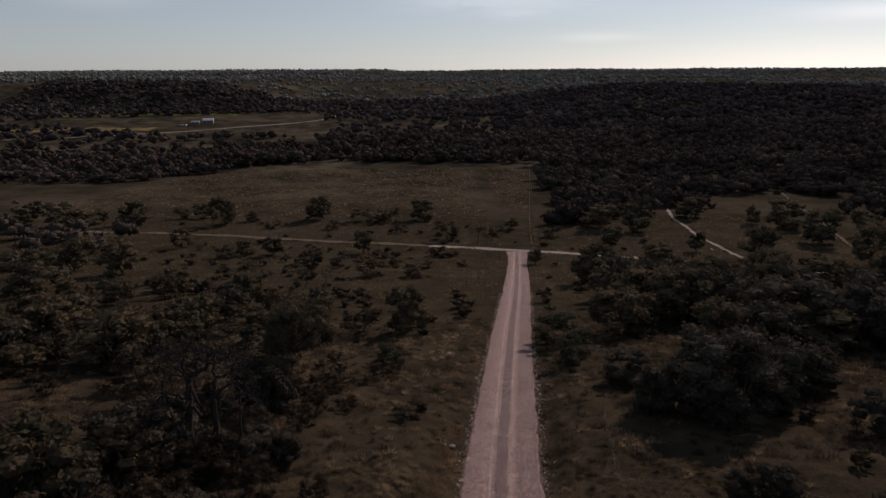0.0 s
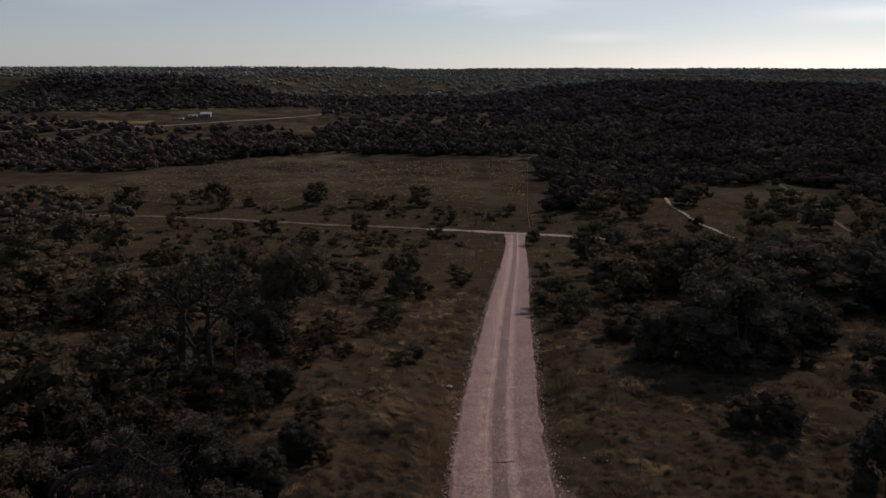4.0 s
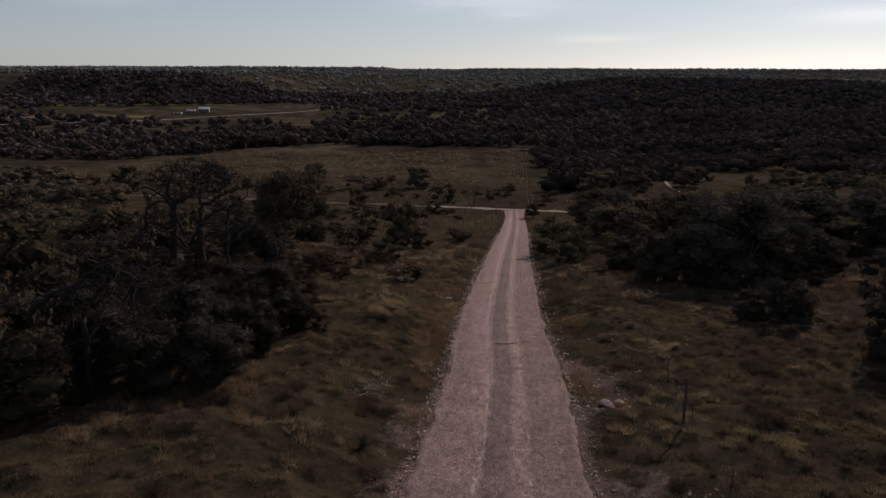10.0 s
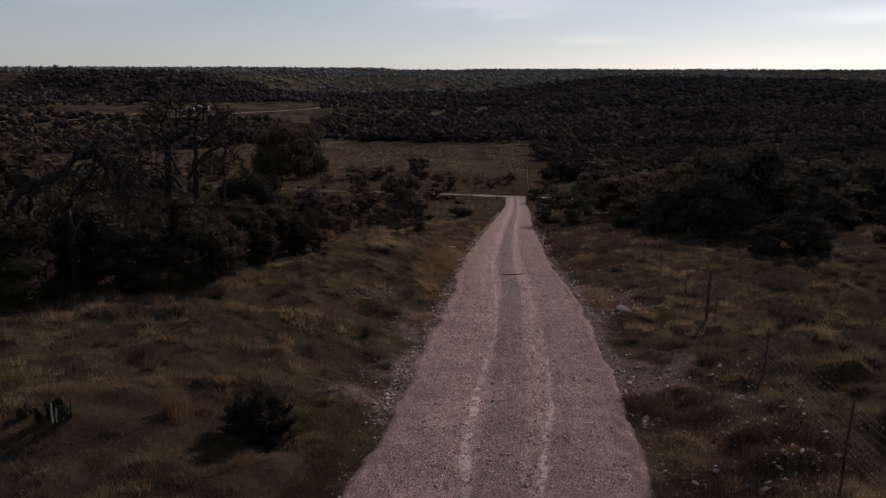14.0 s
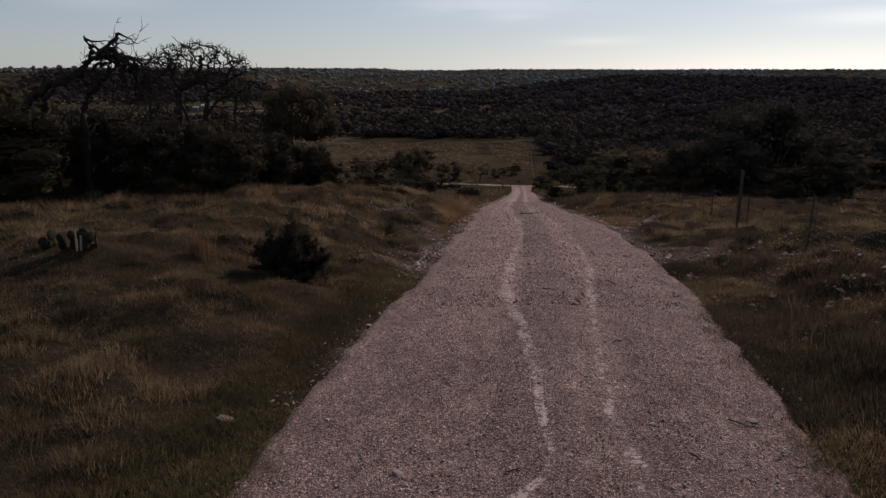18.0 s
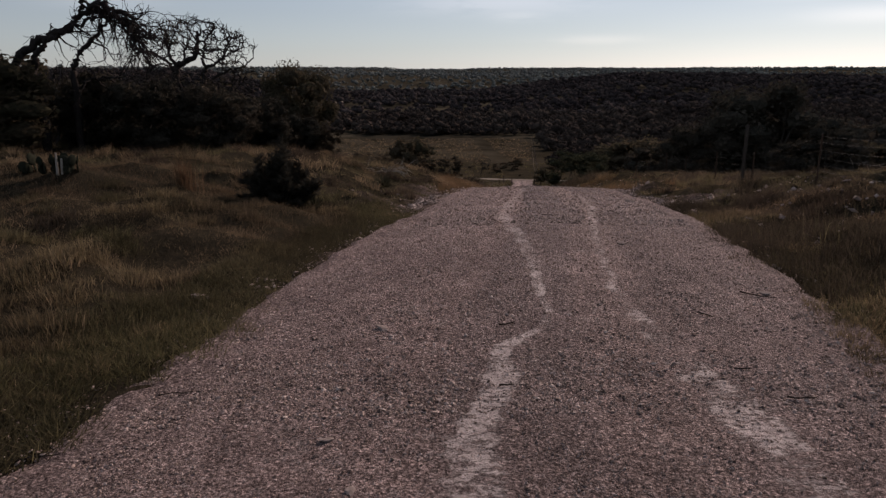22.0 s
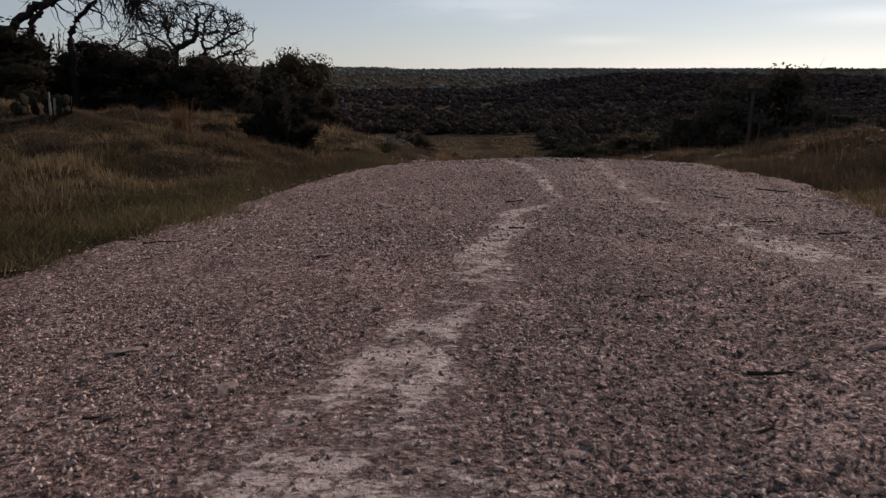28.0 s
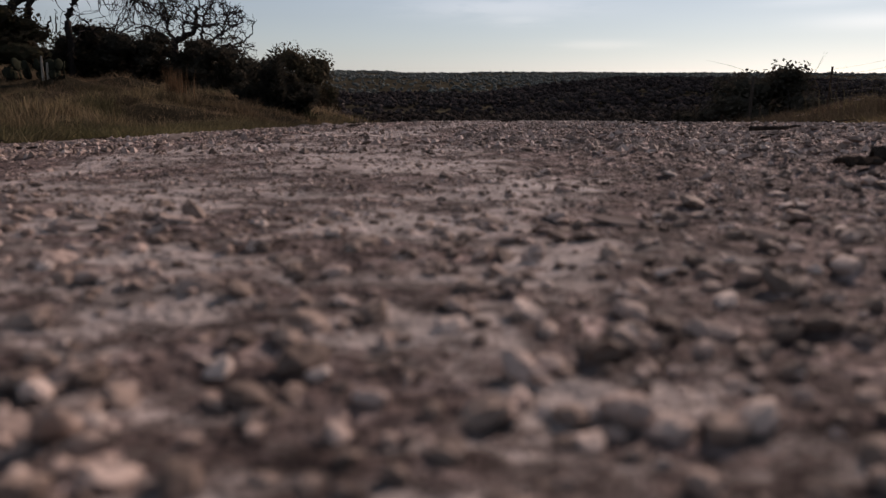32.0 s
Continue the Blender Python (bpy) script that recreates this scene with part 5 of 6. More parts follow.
stones("fine_gravel", "fine limestone gravel on the road", 13, p, s, 0)
p, s = strew(4, 40000, 3.6, 13, lambda y: 5.5 + 0 * y, 0.013, 0.042, 0.2, 1.3)
stones("coarse_gravel", "loose limestone gravel on the road", 14, p, s, 0)
p, s = strew(5, 30000, 11, 80, lambda y: 14 + 0 * y, 0.028, 0.085, 0.25, 1.4)
stones("coarse_gravel", "loose limestone stones on the road", 15, p, s, 0)
# gravel spilling over the edges into the grass
r = np.random.default_rng(19)
y = 1.5 + 45 * r.uniform(0, 1, 15000) ** 1.5
d = np.where(r.uniform(0, 1, 15000) < 0.5, -1, 1) * (hermite(ROAD_W, y) + r.normal(0.05, 0.32, 15000))
xy = np.stack([road_x(y) + d, y], 1)
stones("coarse_gravel", "gravel spilling off the road into the grass", 20, xy, (0.010 * 4.0 ** (r.uniform(0, 1, 15000) ** 2.2)) * (1 + 0.6 * ease(8, 40, y)), 0, z=np.where(np.abs(d) < hermite(ROAD_W, y) + 0.02, road_z(xy[:, 0], y), land(xy[:, 0], xy[:, 1])) + 0.004)

# rubble along both edges
r = np.random.default_rng(16)
y = 7 + 110 * r.uniform(0, 1, 3800) ** 1.3
side = np.where(r.uniform(0, 1, 3800) < 0.5, -1, 1)
d = side * (hermite(ROAD_W, y) + np.abs(r.normal(0, 0.32, 3800)) - 0.15 + (side > 0) * np.abs(r.normal(0, 0.5, 3800)) * ease(12, 20, y))
xy = np.stack([road_x(y) + d, y], 1)
stones("rubble", "limestone rubble along the edges of the road", 17, xy, 0.03 * 5.0 ** (r.uniform(0, 1, 3800) ** 2.4) * (0.6 + 0.5 * ease(10, 40, y)), z=land(xy[:, 0], xy[:, 1]) + 0.02)

r = np.random.default_rng(46)
y = 14 + 115 * r.uniform(0, 1, 4200) ** 1.2
side = np.where(r.uniform(0, 1, 4200) < 0.6, -1, 1)
y = y[(lumps(0 * y, y, 7.0, 44) + r.uniform(-0.3, 0.3, 4200) > 0.42)]
side = side[:len(y)]
d = side * (hermite(ROAD_W, y) + 0.22 + r.normal(0, 0.13, len(y)) + 0.12 * lumps(0 * y, y, 3.0, 45))
xy = np.stack([road_x(y) + d, y], 1)
stones("rubble", "pale pinkish limestone rubble heaped in a low berm", 47, xy, 0.05 * 4.6 ** (r.uniform(0, 1, len(y)) ** 1.8) * (0.75 + 0.4 * ease(25, 70, y)), 0, z=land(xy[:, 0], xy[:, 1]) + 0.03)
r = np.random.default_rng(26)
y = r.uniform(9, 36, 2600)
d = 2.9 + 3.6 * r.uniform(0, 1, 2600) ** 1.4
xy = np.stack([road_x(y) + d, y], 1)
xy = xy[patchy(xy[:, 0], xy[:, 1], 2.1) > 0.42]
stones("rubble", "grey limestone rubble on the bare bank", 27, xy, 0.03 * 6.0 ** (r.uniform(0, 1, len(xy)) ** 2.2), 0, z=land(xy[:, 0], xy[:, 1]) + 0.02)

r = np.random.default_rng(28)
y = r.uniform(12, 28, 700)
xy = np.stack([road_x(y) - 2.8 - 2.2 * r.uniform(0, 1, 700) ** 1.3, y], 1)
xy = xy[bare(xy[:, 0], xy[:, 1]) > r.uniform(0.2, 0.8, 700)]
stones("rubble", "grey limestone rubble on the bare bank", 30, xy, 0.022 * 6.0 ** (r.uniform(0, 1, len(xy)) ** 2.4), 0, z=land(xy[:, 0], xy[:, 1]) + 0.015)

# single stones that stand out
def rock(x, y, size, seed, label="pale flat limestone lying on the gravel road", mat=None):
    r = np.random.default_rng(seed)
    kinds, faces = pebble_kinds(r, 2)
    me = sheet("stone", kinds[0] * size * np.array((1.0, 0.8, 0.30)), faces, mat or ROCK, False)
    z = float(road_z(x, y)) if abs(x - float(road_x(y))) < 2.6 else float(land(x, y)) + 0.02
    ob = new("stone", me)
    ob.matrix_basis = pose(x, y, z + size * 0.05, r.normal(0, 8), r.normal(0, 8), r.uniform(0, 360))
    return tagged(ob, label, "stone", "stones on the road")


for k, (x, y, s) in enumerate(((-0.53, 5.3, 0.16), (-2.5, 6.6, 0.30), (-0.46, 2.77, 0.08), (-1.05, 2.0, 0.10), (0.2, 1.27, 0.045), (-0.62, 1.64, 0.07), (-0.66, 3.3, 0.09),
                               (0.03, 0.41, 0.03), (0.11, 0.42, 0.034), (0.18, 0.37, 0.034), (0.35, 2.04, 0.05), (1.2, 1.9, 0.09), (3.1, 6.4, 0.14), (-1.9, 5.2, 0.12), (2.4, 9.1, 0.14), (-0.2, 9.6, 0.12), (1.1, 22, 0.2), (4.6, 17, 0.22))):
    rock(x, y, s, 100 + k)


for k, (x, y, s) in enumerate(((1.55, 81.0, 0.9), (1.0, 79.6, 0.6), (1.46, 50.2, 0.6), (0.9, 50.5, 0.4), (2.03, 44.4, 0.6), (1.8, 43.6, 0.35), (1.73, 40.8, 0.6), (1.6, 38.4, 0.45), (4.4, 70.9, 0.5), (7.66, 25.3, 0.8), (8.3, 25.7, 0.45))):
    rock(x, y, s, 140 + k, "pale limestone ledge bared on the road bank", LEDGE)


def bark_chunk(x, y, length, turn, seed):
    """A piece of broken dark bark: a curled, jagged plate with thickness."""
    r = np.random.default_rng(seed)
    u, v = np.linspace(-0.5, 0.5, 9), np.linspace(-1, 1, 6)
    U, V = np.meshgrid(u, v, indexing="ij")
    jag = 1 + 0.35 * r.normal(0, 1, (9, 1)) * (np.abs(V) > 0.9)
    X, Y, Z = U * length, V * length * 0.22 * jag, length * 0.13 * (1 - V ** 2) * (0.7 + 0.5 * r.uniform(0, 1, (9, 1))) + r.normal(0, 0.012, U.shape) * length
    top = np.stack([X, Y, Z], -1).reshape(-1, 3)
    low = top * (1, 0.9, 1) - (0, 0, 0.07 * length)
    f = grid_faces(9, 6)
    rim = [i * 6 for i in range(9)] + [48 + i for i in range(1, 6)] + [i * 6 + 5 for i in range(7, -1, -1)] + [i for i in range(4, 0, -1)]
    side = [[a, b, b + 54, a + 54] for a, b in zip(rim, rim[1:] + rim[:1])]
    ob = new("bark", sheet("bark", np.concatenate([top, low]), np.concatenate([f, f[:, ::-1] + 54, side]), TWIG))
    ob.matrix_basis = pose(x, y, float(road_z(x, y)) + 0.006, 0, 0, turn)
    return tagged(ob, "dark curled piece of broken bark on the gravel", "bark", "bark on the road")


bark_chunk(0.44, 0.73, 0.045, 12, 1)
bark_chunk(0.54, 0.80, 0.075, -20, 2)


def stick(x, y, length, turn, seed, radius=0.012, label="dark dry twig lying on the gravel", forks=2, mat=None):
    r = np.random.default_rng(seed)
    lines = []
    limb(r, (-length / 2, 0, radius), (1, 0, 0.0), length, radius, 0, lines, 0.3, 0.0, 0.6, 2, 7, 0.4)
    main = lines[0]
    for k in range(forks):
        q = main[int(r.integers(2, 6))]
        limb(r, q[0], (r.normal(0.8, 0.3), r.choice((-1, 1)) * 0.8, 0.15), length * 0.35, radius * 0.6, 0, lines, 0.3, 0.0, 0.5, 2, 4)
    lines = [[(np.array((p[0], p[1], radius + abs(p[2]) * 0.25)), q) for p, q in line] for line in lines]
    me = sheet("twig", *tubes(lines, 6), mat or TWIG, True)
    z = float(road_z(x, y)) if abs(x - float(road_x(y))) < 2.6 else float(land(x, y))
    ob = new("twig", me)
    ob.matrix_basis = pose(x, y, z + 0.004, 0, 0, turn)
    return tagged(ob, label, "twig", "twigs on the road")


for k, (x, y, ln, a, rad) in enumerate(((4.6, 35.9, 1.25, -4, 0.035), (0.5, 5.3, 0.16, 8, 0.012), (2.24, 5.57, 0.2, -50, 0.012), (3.26, 13, 0.32, -60, 0.016), (0.37, 4.0, 0.10, 0, 0.012),
                                       (0.67, 1.38, 0.09, 14, 0.008), (-1.78, 4.17, 0.28, 28, 0.008), (0.68, 2.43, 0.06, 10, 0.010), (3.0, 6.3, 0.34, -35, 0.012), (-2.2, 3.3, 0.25, 30, 0.01),
                                       (0.80, 1.68, 0.125, -4, 0.011), (2.13, 3.76, 0.18, -30, 0.010), (1.9, 12.3, 0.3, -5, 0.012), (-0.9, 1.5, 0.05, 5, 0.006), (2.0, 4.3, 0.12, -10, 0.01), (-0.3, 2.3, 0.09, 70, 0.005))):
    stick(x, y, ln, a, 200 + k, rad * 0.6)

# ---- grass ----
def grass(name, label, mat, seed, xy, height, blades, spread, segments=3, width=0.006, lean=0.45):
    """Tufts of blades; height: of each tuft. Three triangles a blade, or one."""
    r = np.random.default_rng(seed)
    n = len(xy)
    h = (np.asarray(height)[:, None] * r.uniform(0.45, 1.1, (n, blades)))
    a = r.uniform(0, 6.28, (n, blades))
    rad = spread * np.sqrt(r.uniform(0, 1, (n, blades))) * np.asarray(height)[:, None]
    bx, by = xy[:, :1] + np.cos(a) * rad, xy[:, 1:2] + np.sin(a) * rad
    bz = land(bx, by) - 0.02
    out = lean * r.uniform(0.2, 1.6, (n, blades)) * h
    la = a + r.normal(0, 0.6, (n, blades))
    lx, ly = np.cos(la) * out, np.sin(la) * out
    fa = r.uniform(0, 6.28, (n, blades))
    wx, wy = np.cos(fa) * width, np.sin(fa) * width
    if segments == 3:
        mx, my, mz = bx + lx * 0.35, by + ly * 0.35, bz + h * 0.62
        P = np.stack([np.stack(q, -1) for q in ((bx - wx, by - wy, bz), (bx + wx, by + wy, bz), (mx - wx * 0.8, my - wy * 0.8, mz), (mx + wx * 0.8, my + wy * 0.8, mz), (bx + lx, by + ly, bz + h * (1 - 0.25 * lean)))], 2)
        f = np.array([[0, 1, 3], [0, 3, 2], [2, 3, 4]])
    else:
        P = np.stack([np.stack(q, -1) for q in ((bx - wx, by - wy, bz), (bx + wx, by + wy, bz), (bx + lx, by + ly, bz + h))], 2)
        f = np.array([[0, 1, 2]])
    k = P.shape[2]
    tone = np.clip(0.5 + 0.75 * (lumps(xy[:, 0], xy[:, 1], 0.75 + 0.02 * xy[:, 1].clip(0, 60), 61) - 0.5) + 0.5 * (lumps(xy[:, 0], xy[:, 1], 3.1, 62) - 0.5) + r.normal(0, 0.13, n), 0, 1)
    hue = np.clip(lumps(xy[:, 0], xy[:, 1], 2.3, 63) * 0.8 + 0.1 + r.normal(0, 0.15, n), 0, 1)
    uv = np.repeat(np.stack([tone, hue], -1), blades * k, 0)
    F = (f[None] + (np.arange(n * blades) * k)[:, None, None]).reshape(-1, 3)
    return tagged(new(name, sheet(name, P.reshape(-1, 3), F, mat, False, uv)), label, "grass", kind="stuff")


def meadow(seed, x0, x1, y0, y1, count, keep=None, gap=0.3):
    r = np.random.default_rng(seed)
    p = np.stack([r.uniform(x0, x1, count), r.uniform(y0, y1, count)], 1)
    d = p[:, 0] - road_x(np.clip(p[:, 1], -60, 200))
    w = hermite(ROAD_W, np.clip(p[:, 1], -60, 200))
    ok = (np.abs(d) > w + 0.45 * r.uniform(-0.6, 1, count)) & (patchy(p[:, 0], p[:, 1], 0.9) + 0.5 * patchy(p[:, 0], p[:, 1], 3.7) + r.uniform(-0.3, 0.3, count) > gap + 0.35)
    ok &= np.abs(p[:, 0]) < 2.5 + 0.68 * np.maximum(p[:, 1], 0)  # grazed short further to the sides
    if keep is not None:
        ok &= keep(d, p[:, 1], r.uniform(0, 1, count))
    return p[ok]


def tall(p, seed, lo, hi):
    r = np.random.default_rng(seed)
    d = np.abs(p[:, 0] - road_x(np.clip(p[:, 1], -60, 200))) - hermite(ROAD_W, np.clip(p[:, 1], -60, 200))
    return r.uniform(lo, hi, len(p)) * (0.45 + 0.55 * ease(0.1, 1.6, d)) * (0.75 + 0.5 * patchy(p[:, 0], p[:, 1], 2.3))


rusty = lambda d, y: (d < 0) & (d > -2.9 - 0.09 * (y - 17)) & (y > 18) & (y < 56) | (d > 0) & (d < 5.2) & (y > 24) & (y < 46)
def hummocks(seed, x0, x1, y0, y1, count, tufts, rad, lo, hi, keep=None):
    """Tufts gathered in rounded clumps, and their heights."""
    c = meadow(seed, x0, x1, y0, y1, count, keep, 0.08)
    r = np.random.default_rng(seed + 500)
    h, w = r.uniform(lo, hi, len(c)) * (0.7 + 0.6 * patchy(c[:, 0], c[:, 1], 4.1)), r.uniform(0.6, 1.4, len(c)) * rad
    q = np.clip(np.abs(r.normal(0, 0.5, (len(c), tufts))), 0, 1.3)
    a = r.uniform(0, 6.28, q.shape)
    p = np.stack([c[:, :1] + np.cos(a) * q * w[:, None], c[:, 1:2] + np.sin(a) * q * w[:, None]], -1)
    z = h[:, None] * (1.05 - 0.45 * q * q)
    pick = np.repeat(lumps(c[:, 0], c[:, 1], 1.5, 21) + r.normal(0, 0.10, len(c)) > np.where(c[:, 0] > road_x(c[:, 1]), 0.75, 0.45), tufts)
    p, z = p.reshape(-1, 2), z.ravel()
    d = np.abs(p[:, 0] - road_x(p[:, 1])) - hermite(ROAD_W, p[:, 1])
    ok = d > r.uniform(-0.25, 0.3, len(p))
    z = z * (0.45 + 0.55 * ease(0.1, 1.5, d))
    return p[ok], z[ok], pick[ok]


grassy = lambda d, y, u: u > 1.5 * bare(d + road_x(y), y)
p, z, half = hummocks(1, -17, 12, -0.5, 14.5, 1900, 19, 0.36, 0.07, 0.34, grassy)
grass("grass", "dry straw-coloured bunch grass beside the road", STRAW, 3, p[half], z[half] * 0.85, 13, 0.7, 3, 0.0030, 0.65)
right = ~half & ((p[:, 0] > road_x(p[:, 1])) | (lumps(p[:, 0], p[:, 1], 0.8, 32) > 0.58))
grass("grass", "dark shaggy grass tussocks beside the road", DARK_GRASS, 6, p[right], z[right], 12, 0.6, 3, 0.0030, 0.65)
half = half | right
grass("grass", "olive grass mixed with straw beside the road", GREEN_GRASS, 5, p[~half], z[~half] * 0.85, 13, 0.6, 3, 0.0030, 0.65)
p, z, half = hummocks(7, -30, 26, 14.5, 46, 6000, 12, 0.27, 0.14, 0.42, lambda d, y, u: (~rusty(d, y) | (u < 0.3)) & (u > 1.4 * bare(d + road_x(y), y)))
grass("grass", "dry bunch grass in uneven tufts on the slope", STRAW, 9, p[half], z[half] * 0.85, 9, 0.5, 1, 0.008, 0.55)
dark = ~half & (lumps(p[:, 0], p[:, 1], 0.9, 31) > 0.36)
grass("grass", "dark rounded grass tussocks on the slope", DARK_GRASS, 12, p[dark], z[dark], 10, 0.5, 1, 0.009, 0.55)
half = half | dark
grass("grass", "olive bunch grass in uneven tufts on the slope", GREEN_GRASS, 11, p[~half], z[~half] * 0.9, 9, 0.5, 1, 0.008, 0.55)
p = meadow(13, -6, 12, 17, 58, 7000, lambda d, y, u: rusty(d, y) & ~((d > 0) & (patchy(d, y, 1.7) < 0.5)), 0.3)
grass("bluestem", "tall rust-coloured bluestem on the road bank", RUST_GRASS, 14, p, tall(p, 15, 0.3, 0.66), 22, 0.45, 1, 0.006, 0.45)
p, z, half = hummocks(16, -62, 60, 46, 105, 7000, 6, 0.45, 0.3, 0.75)
grass("grass", "dry straw tussocks down the hillside", STRAW, 17, p[half], z[half] * 0.8, 8, 0.55, 1, 0.022, 0.6)
grass("grass", "dark grass tussocks down the hillside", DARK_GRASS, 18, p[~half], z[~half], 8, 0.55, 1, 0.024, 0.6)
p = meadow(19, -150, 130, 120, 260, 16000, lambda d, y, u: u < 0.8, 0.3)
grass("grass", "tufted olive grass along the valley side", GREEN_GRASS, 20, p, tall(p, 21, 0.5, 0.9), 7, 0.7, 1, 0.06)
p = meadow(40, -170, 52, 262, 470, 11000, lambda d, y, u: u < 0.75, 0.3)
p = p[(p[:, 0] < fence_x(p[:, 1]) - 2) & (p[:, 1] < field_edge(p[:, 0]) - 4)]
grass("grass", "pale dry grass of the hay field beyond the crossroad", STRAW, 41, p, tall(p, 42, 0.4, 0.8), 5, 1.2, 1, 0.13)
# short matted turf between the tufts
p = meadow(31, -15, 12, -1.0, 14, 17000, grassy, -0.9)
grass("turf", "short matted dry turf beside the road", STRAW, 32, p, tall(p, 33, 0.06, 0.16), 14, 1.1, 1, 0.0042, 0.9)
r = np.random.default_rng(37)
y = r.uniform(-0.5, 15, 17000)
d = np.where(r.uniform(0, 1, 17000) < 0.65, -1, 1) * (hermite(ROAD_W, y) - 0.4 + 1.5 * r.uniform(0, 1, 17000))
p = np.stack([road_x(y) + d, y], 1)
p = p[(0.5 * lumps(p[:, 0], p[:, 1], 0.5, 9) + 0.5 * lumps(p[:, 0], p[:, 1], 0.17, 10) > 0.75 - 0.7 * ease(-0.4, 0.5, np.abs(d) - hermite(ROAD_W, y))) & (r.uniform(0, 1, 17000) > 0.8 * bare(p[:, 0], p[:, 1]))]
grass("turf", "short ragged turf creeping onto the road edge", GREEN_GRASS, 38, p, r.uniform(0.05, 0.15, len(p)), 10, 1.0, 1, 0.005, 1.0)
p = meadow(34, -30, 28, 14, 46, 24000, None, -0.3)
grass("turf", "short matted dry turf on the slope", GREEN_GRASS, 35, p, tall(p, 36, 0.08, 0.2), 10, 1.2, 1, 0.009, 0.9)
# shaggy grass leaning over the road's higher edge
r = np.random.default_rng(71)
y = r.uniform(1.6, 16, 3600)
d = 2.3 + 2.1 * r.uniform(0, 1, 3600) ** 1.3 + 0.55 * ease(4, 16, y) + 0.3 * (lumps(0 * y, y, 0.8, 72) - 0.3)
p = np.stack([road_x(y) + d, y], 1)
h = r.uniform(0.12, 0.30, 3600) * (0.55 + 0.45 * ease(2.4, 3.3, d)) * (0.6 + 0.9 * lumps(p[:, 0], p[:, 1], 0.7, 73))
k = lumps(p[:, 0], p[:, 1], 1.1, 74) > 0.5
grass("grass", "shaggy straw grass leaning over the road edge", STRAW, 75, p[k], h[k] * 0.85, 16, 0.7, 3, 0.0026, 0.6)
grass("grass", "shaggy dark grass leaning over the road edge", DARK_GRASS, 76, p[~k], h[~k], 18, 0.7, 3, 0.0028, 0.6)
# tall seed heads near the fence
r = np.random.default_rng(22)
p = np.stack([r.uniform(4.0, 8.5, 22), r.uniform(5.0, 11.5, 22)], 1)
p = p[p[:, 0] - road_x(p[:, 1]) > 3.3]
grass("tall_grass", "tall thin dry grass stalks by the fence", GREEN_GRASS, 23, p, r.uniform(0.4, 0.7, len(p)), 7, 0.3, 3, 0.0018, 0.2)
p = np.stack([r.uniform(4.3, 6.6, 16), r.uniform(7.0, 10.0, 16)], 1)
grass("tall_grass", "tall thin dry grass stalks by the fence", GREEN_GRASS, 29, p, r.uniform(0.55, 0.95, 16), 6, 0.3, 3, 0.0016, 0.35)
p = np.stack([r.normal(-5.05, 0.12, 10), r.normal(13.2, 0.12, 10)], 1)
grass("tall_grass", "tall brown grass plume standing in the meadow", RUST_GRASS, 24, p, r.uniform(0.6, 0.9, 10), 22, 0.15, 3, 0.004, 0.15)


# ---- plants that stand alone ----
def young_juniper(x, y, width, height, seed):
    """A low juniper of several spiky leaders."""
    r = np.random.default_rng(seed)
    ob = thing("juniper_bush", "young dark juniper bush with spiky leaders in the grass", "bush", at=(x, y, float(land(x, y)) - 0.2))
    stems, V = [], []
    for k in range(48):
        a, out = r.uniform(0, 6.28), r.uniform(0.05, 1.0) ** 0.6
        top = np.array((math.cos(a) * out * width * 0.5, math.sin(a) * out * width * 0.5, height * ((1.0 - 0.5 * out) if k % 3 else 0.3) * r.uniform(0.8, 1.05)))
        if k == 0:
            top = np.array((0.05, 0, height))
        stems.append([(top * q * (1, 1, 1) + (0, 0, -0.1 * (1 - q)), 0.018 * (1.1 - q)) for q in np.linspace(0, 1, 6)])
        n = 170
        q = r.uniform(0.12, 1.0, n)
        mid = top[None] * q[:, None]
        a2, el = r.uniform(0, 6.28, n), r.uniform(0.1, 0.9, n)
        way = np.stack([np.cos(a2), np.sin(a2), el], 1)
        way = way / np.linalg.norm(way, axis=1)[:, None]
        ln = (0.26 * (1.12 - q) + 0.05)[:, None] * height * r.uniform(0.5, 1.1, (n, 1))
        side = np.cross(way, r.normal(0, 1, (n, 3)))
        side = side / np.linalg.norm(side, axis=1)[:, None] * ln * 0.13
        V.append(np.stack([mid, mid + way * ln * 0.5 + side, mid + way * ln + (0, 0, 0.02), mid + way * ln * 0.5 - side], 1).reshape(-1, 3))
    V = np.concatenate(V)
    child("trunk", sheet("trunk", *tubes(stems, 5), BARK, True), ob)
    child("foliage", sheet("foliage", V, np.arange(len(V)).reshape(-1, 4), JUNIPER_LEAF), ob)
    return ob


young_juniper(-3.15, 13.0, 1.6, 1.5, 3)


def yucca(x, y, size, seed, mat, label):
    r = np.random.default_rng(seed)
    V = []
    for k in range(70):
        a, el = r.uniform(0, 6.28), r.uniform(0.15, 1.3)
        way = np.array((math.cos(a) * math.cos(el), math.sin(a) * math.cos(el), math.sin(el)))
        side = np.array((-math.sin(a), math.cos(a), 0)) * size * 0.028
        ln = size * r.uniform(0.7, 1.0)
        V += [-side, side, way * ln * 0.5 + side * 0.8, way * ln - (0, 0, 0.1 * ln), way * ln * 0.5 - side * 0.8]
    V = np.array(V)
    f = np.array([[0, 1, 2], [0, 2, 4], [4, 2, 3]])
    F = (f[None] + (np.arange(70) * 5)[:, None, None]).reshape(-1, 3)
    ob = new("yucca", sheet("yucca", V, F, mat))
    ob.matrix_basis = pose(x, y, float(land(x, y)) + 0.01)
    return tagged(ob, label, "yucca")


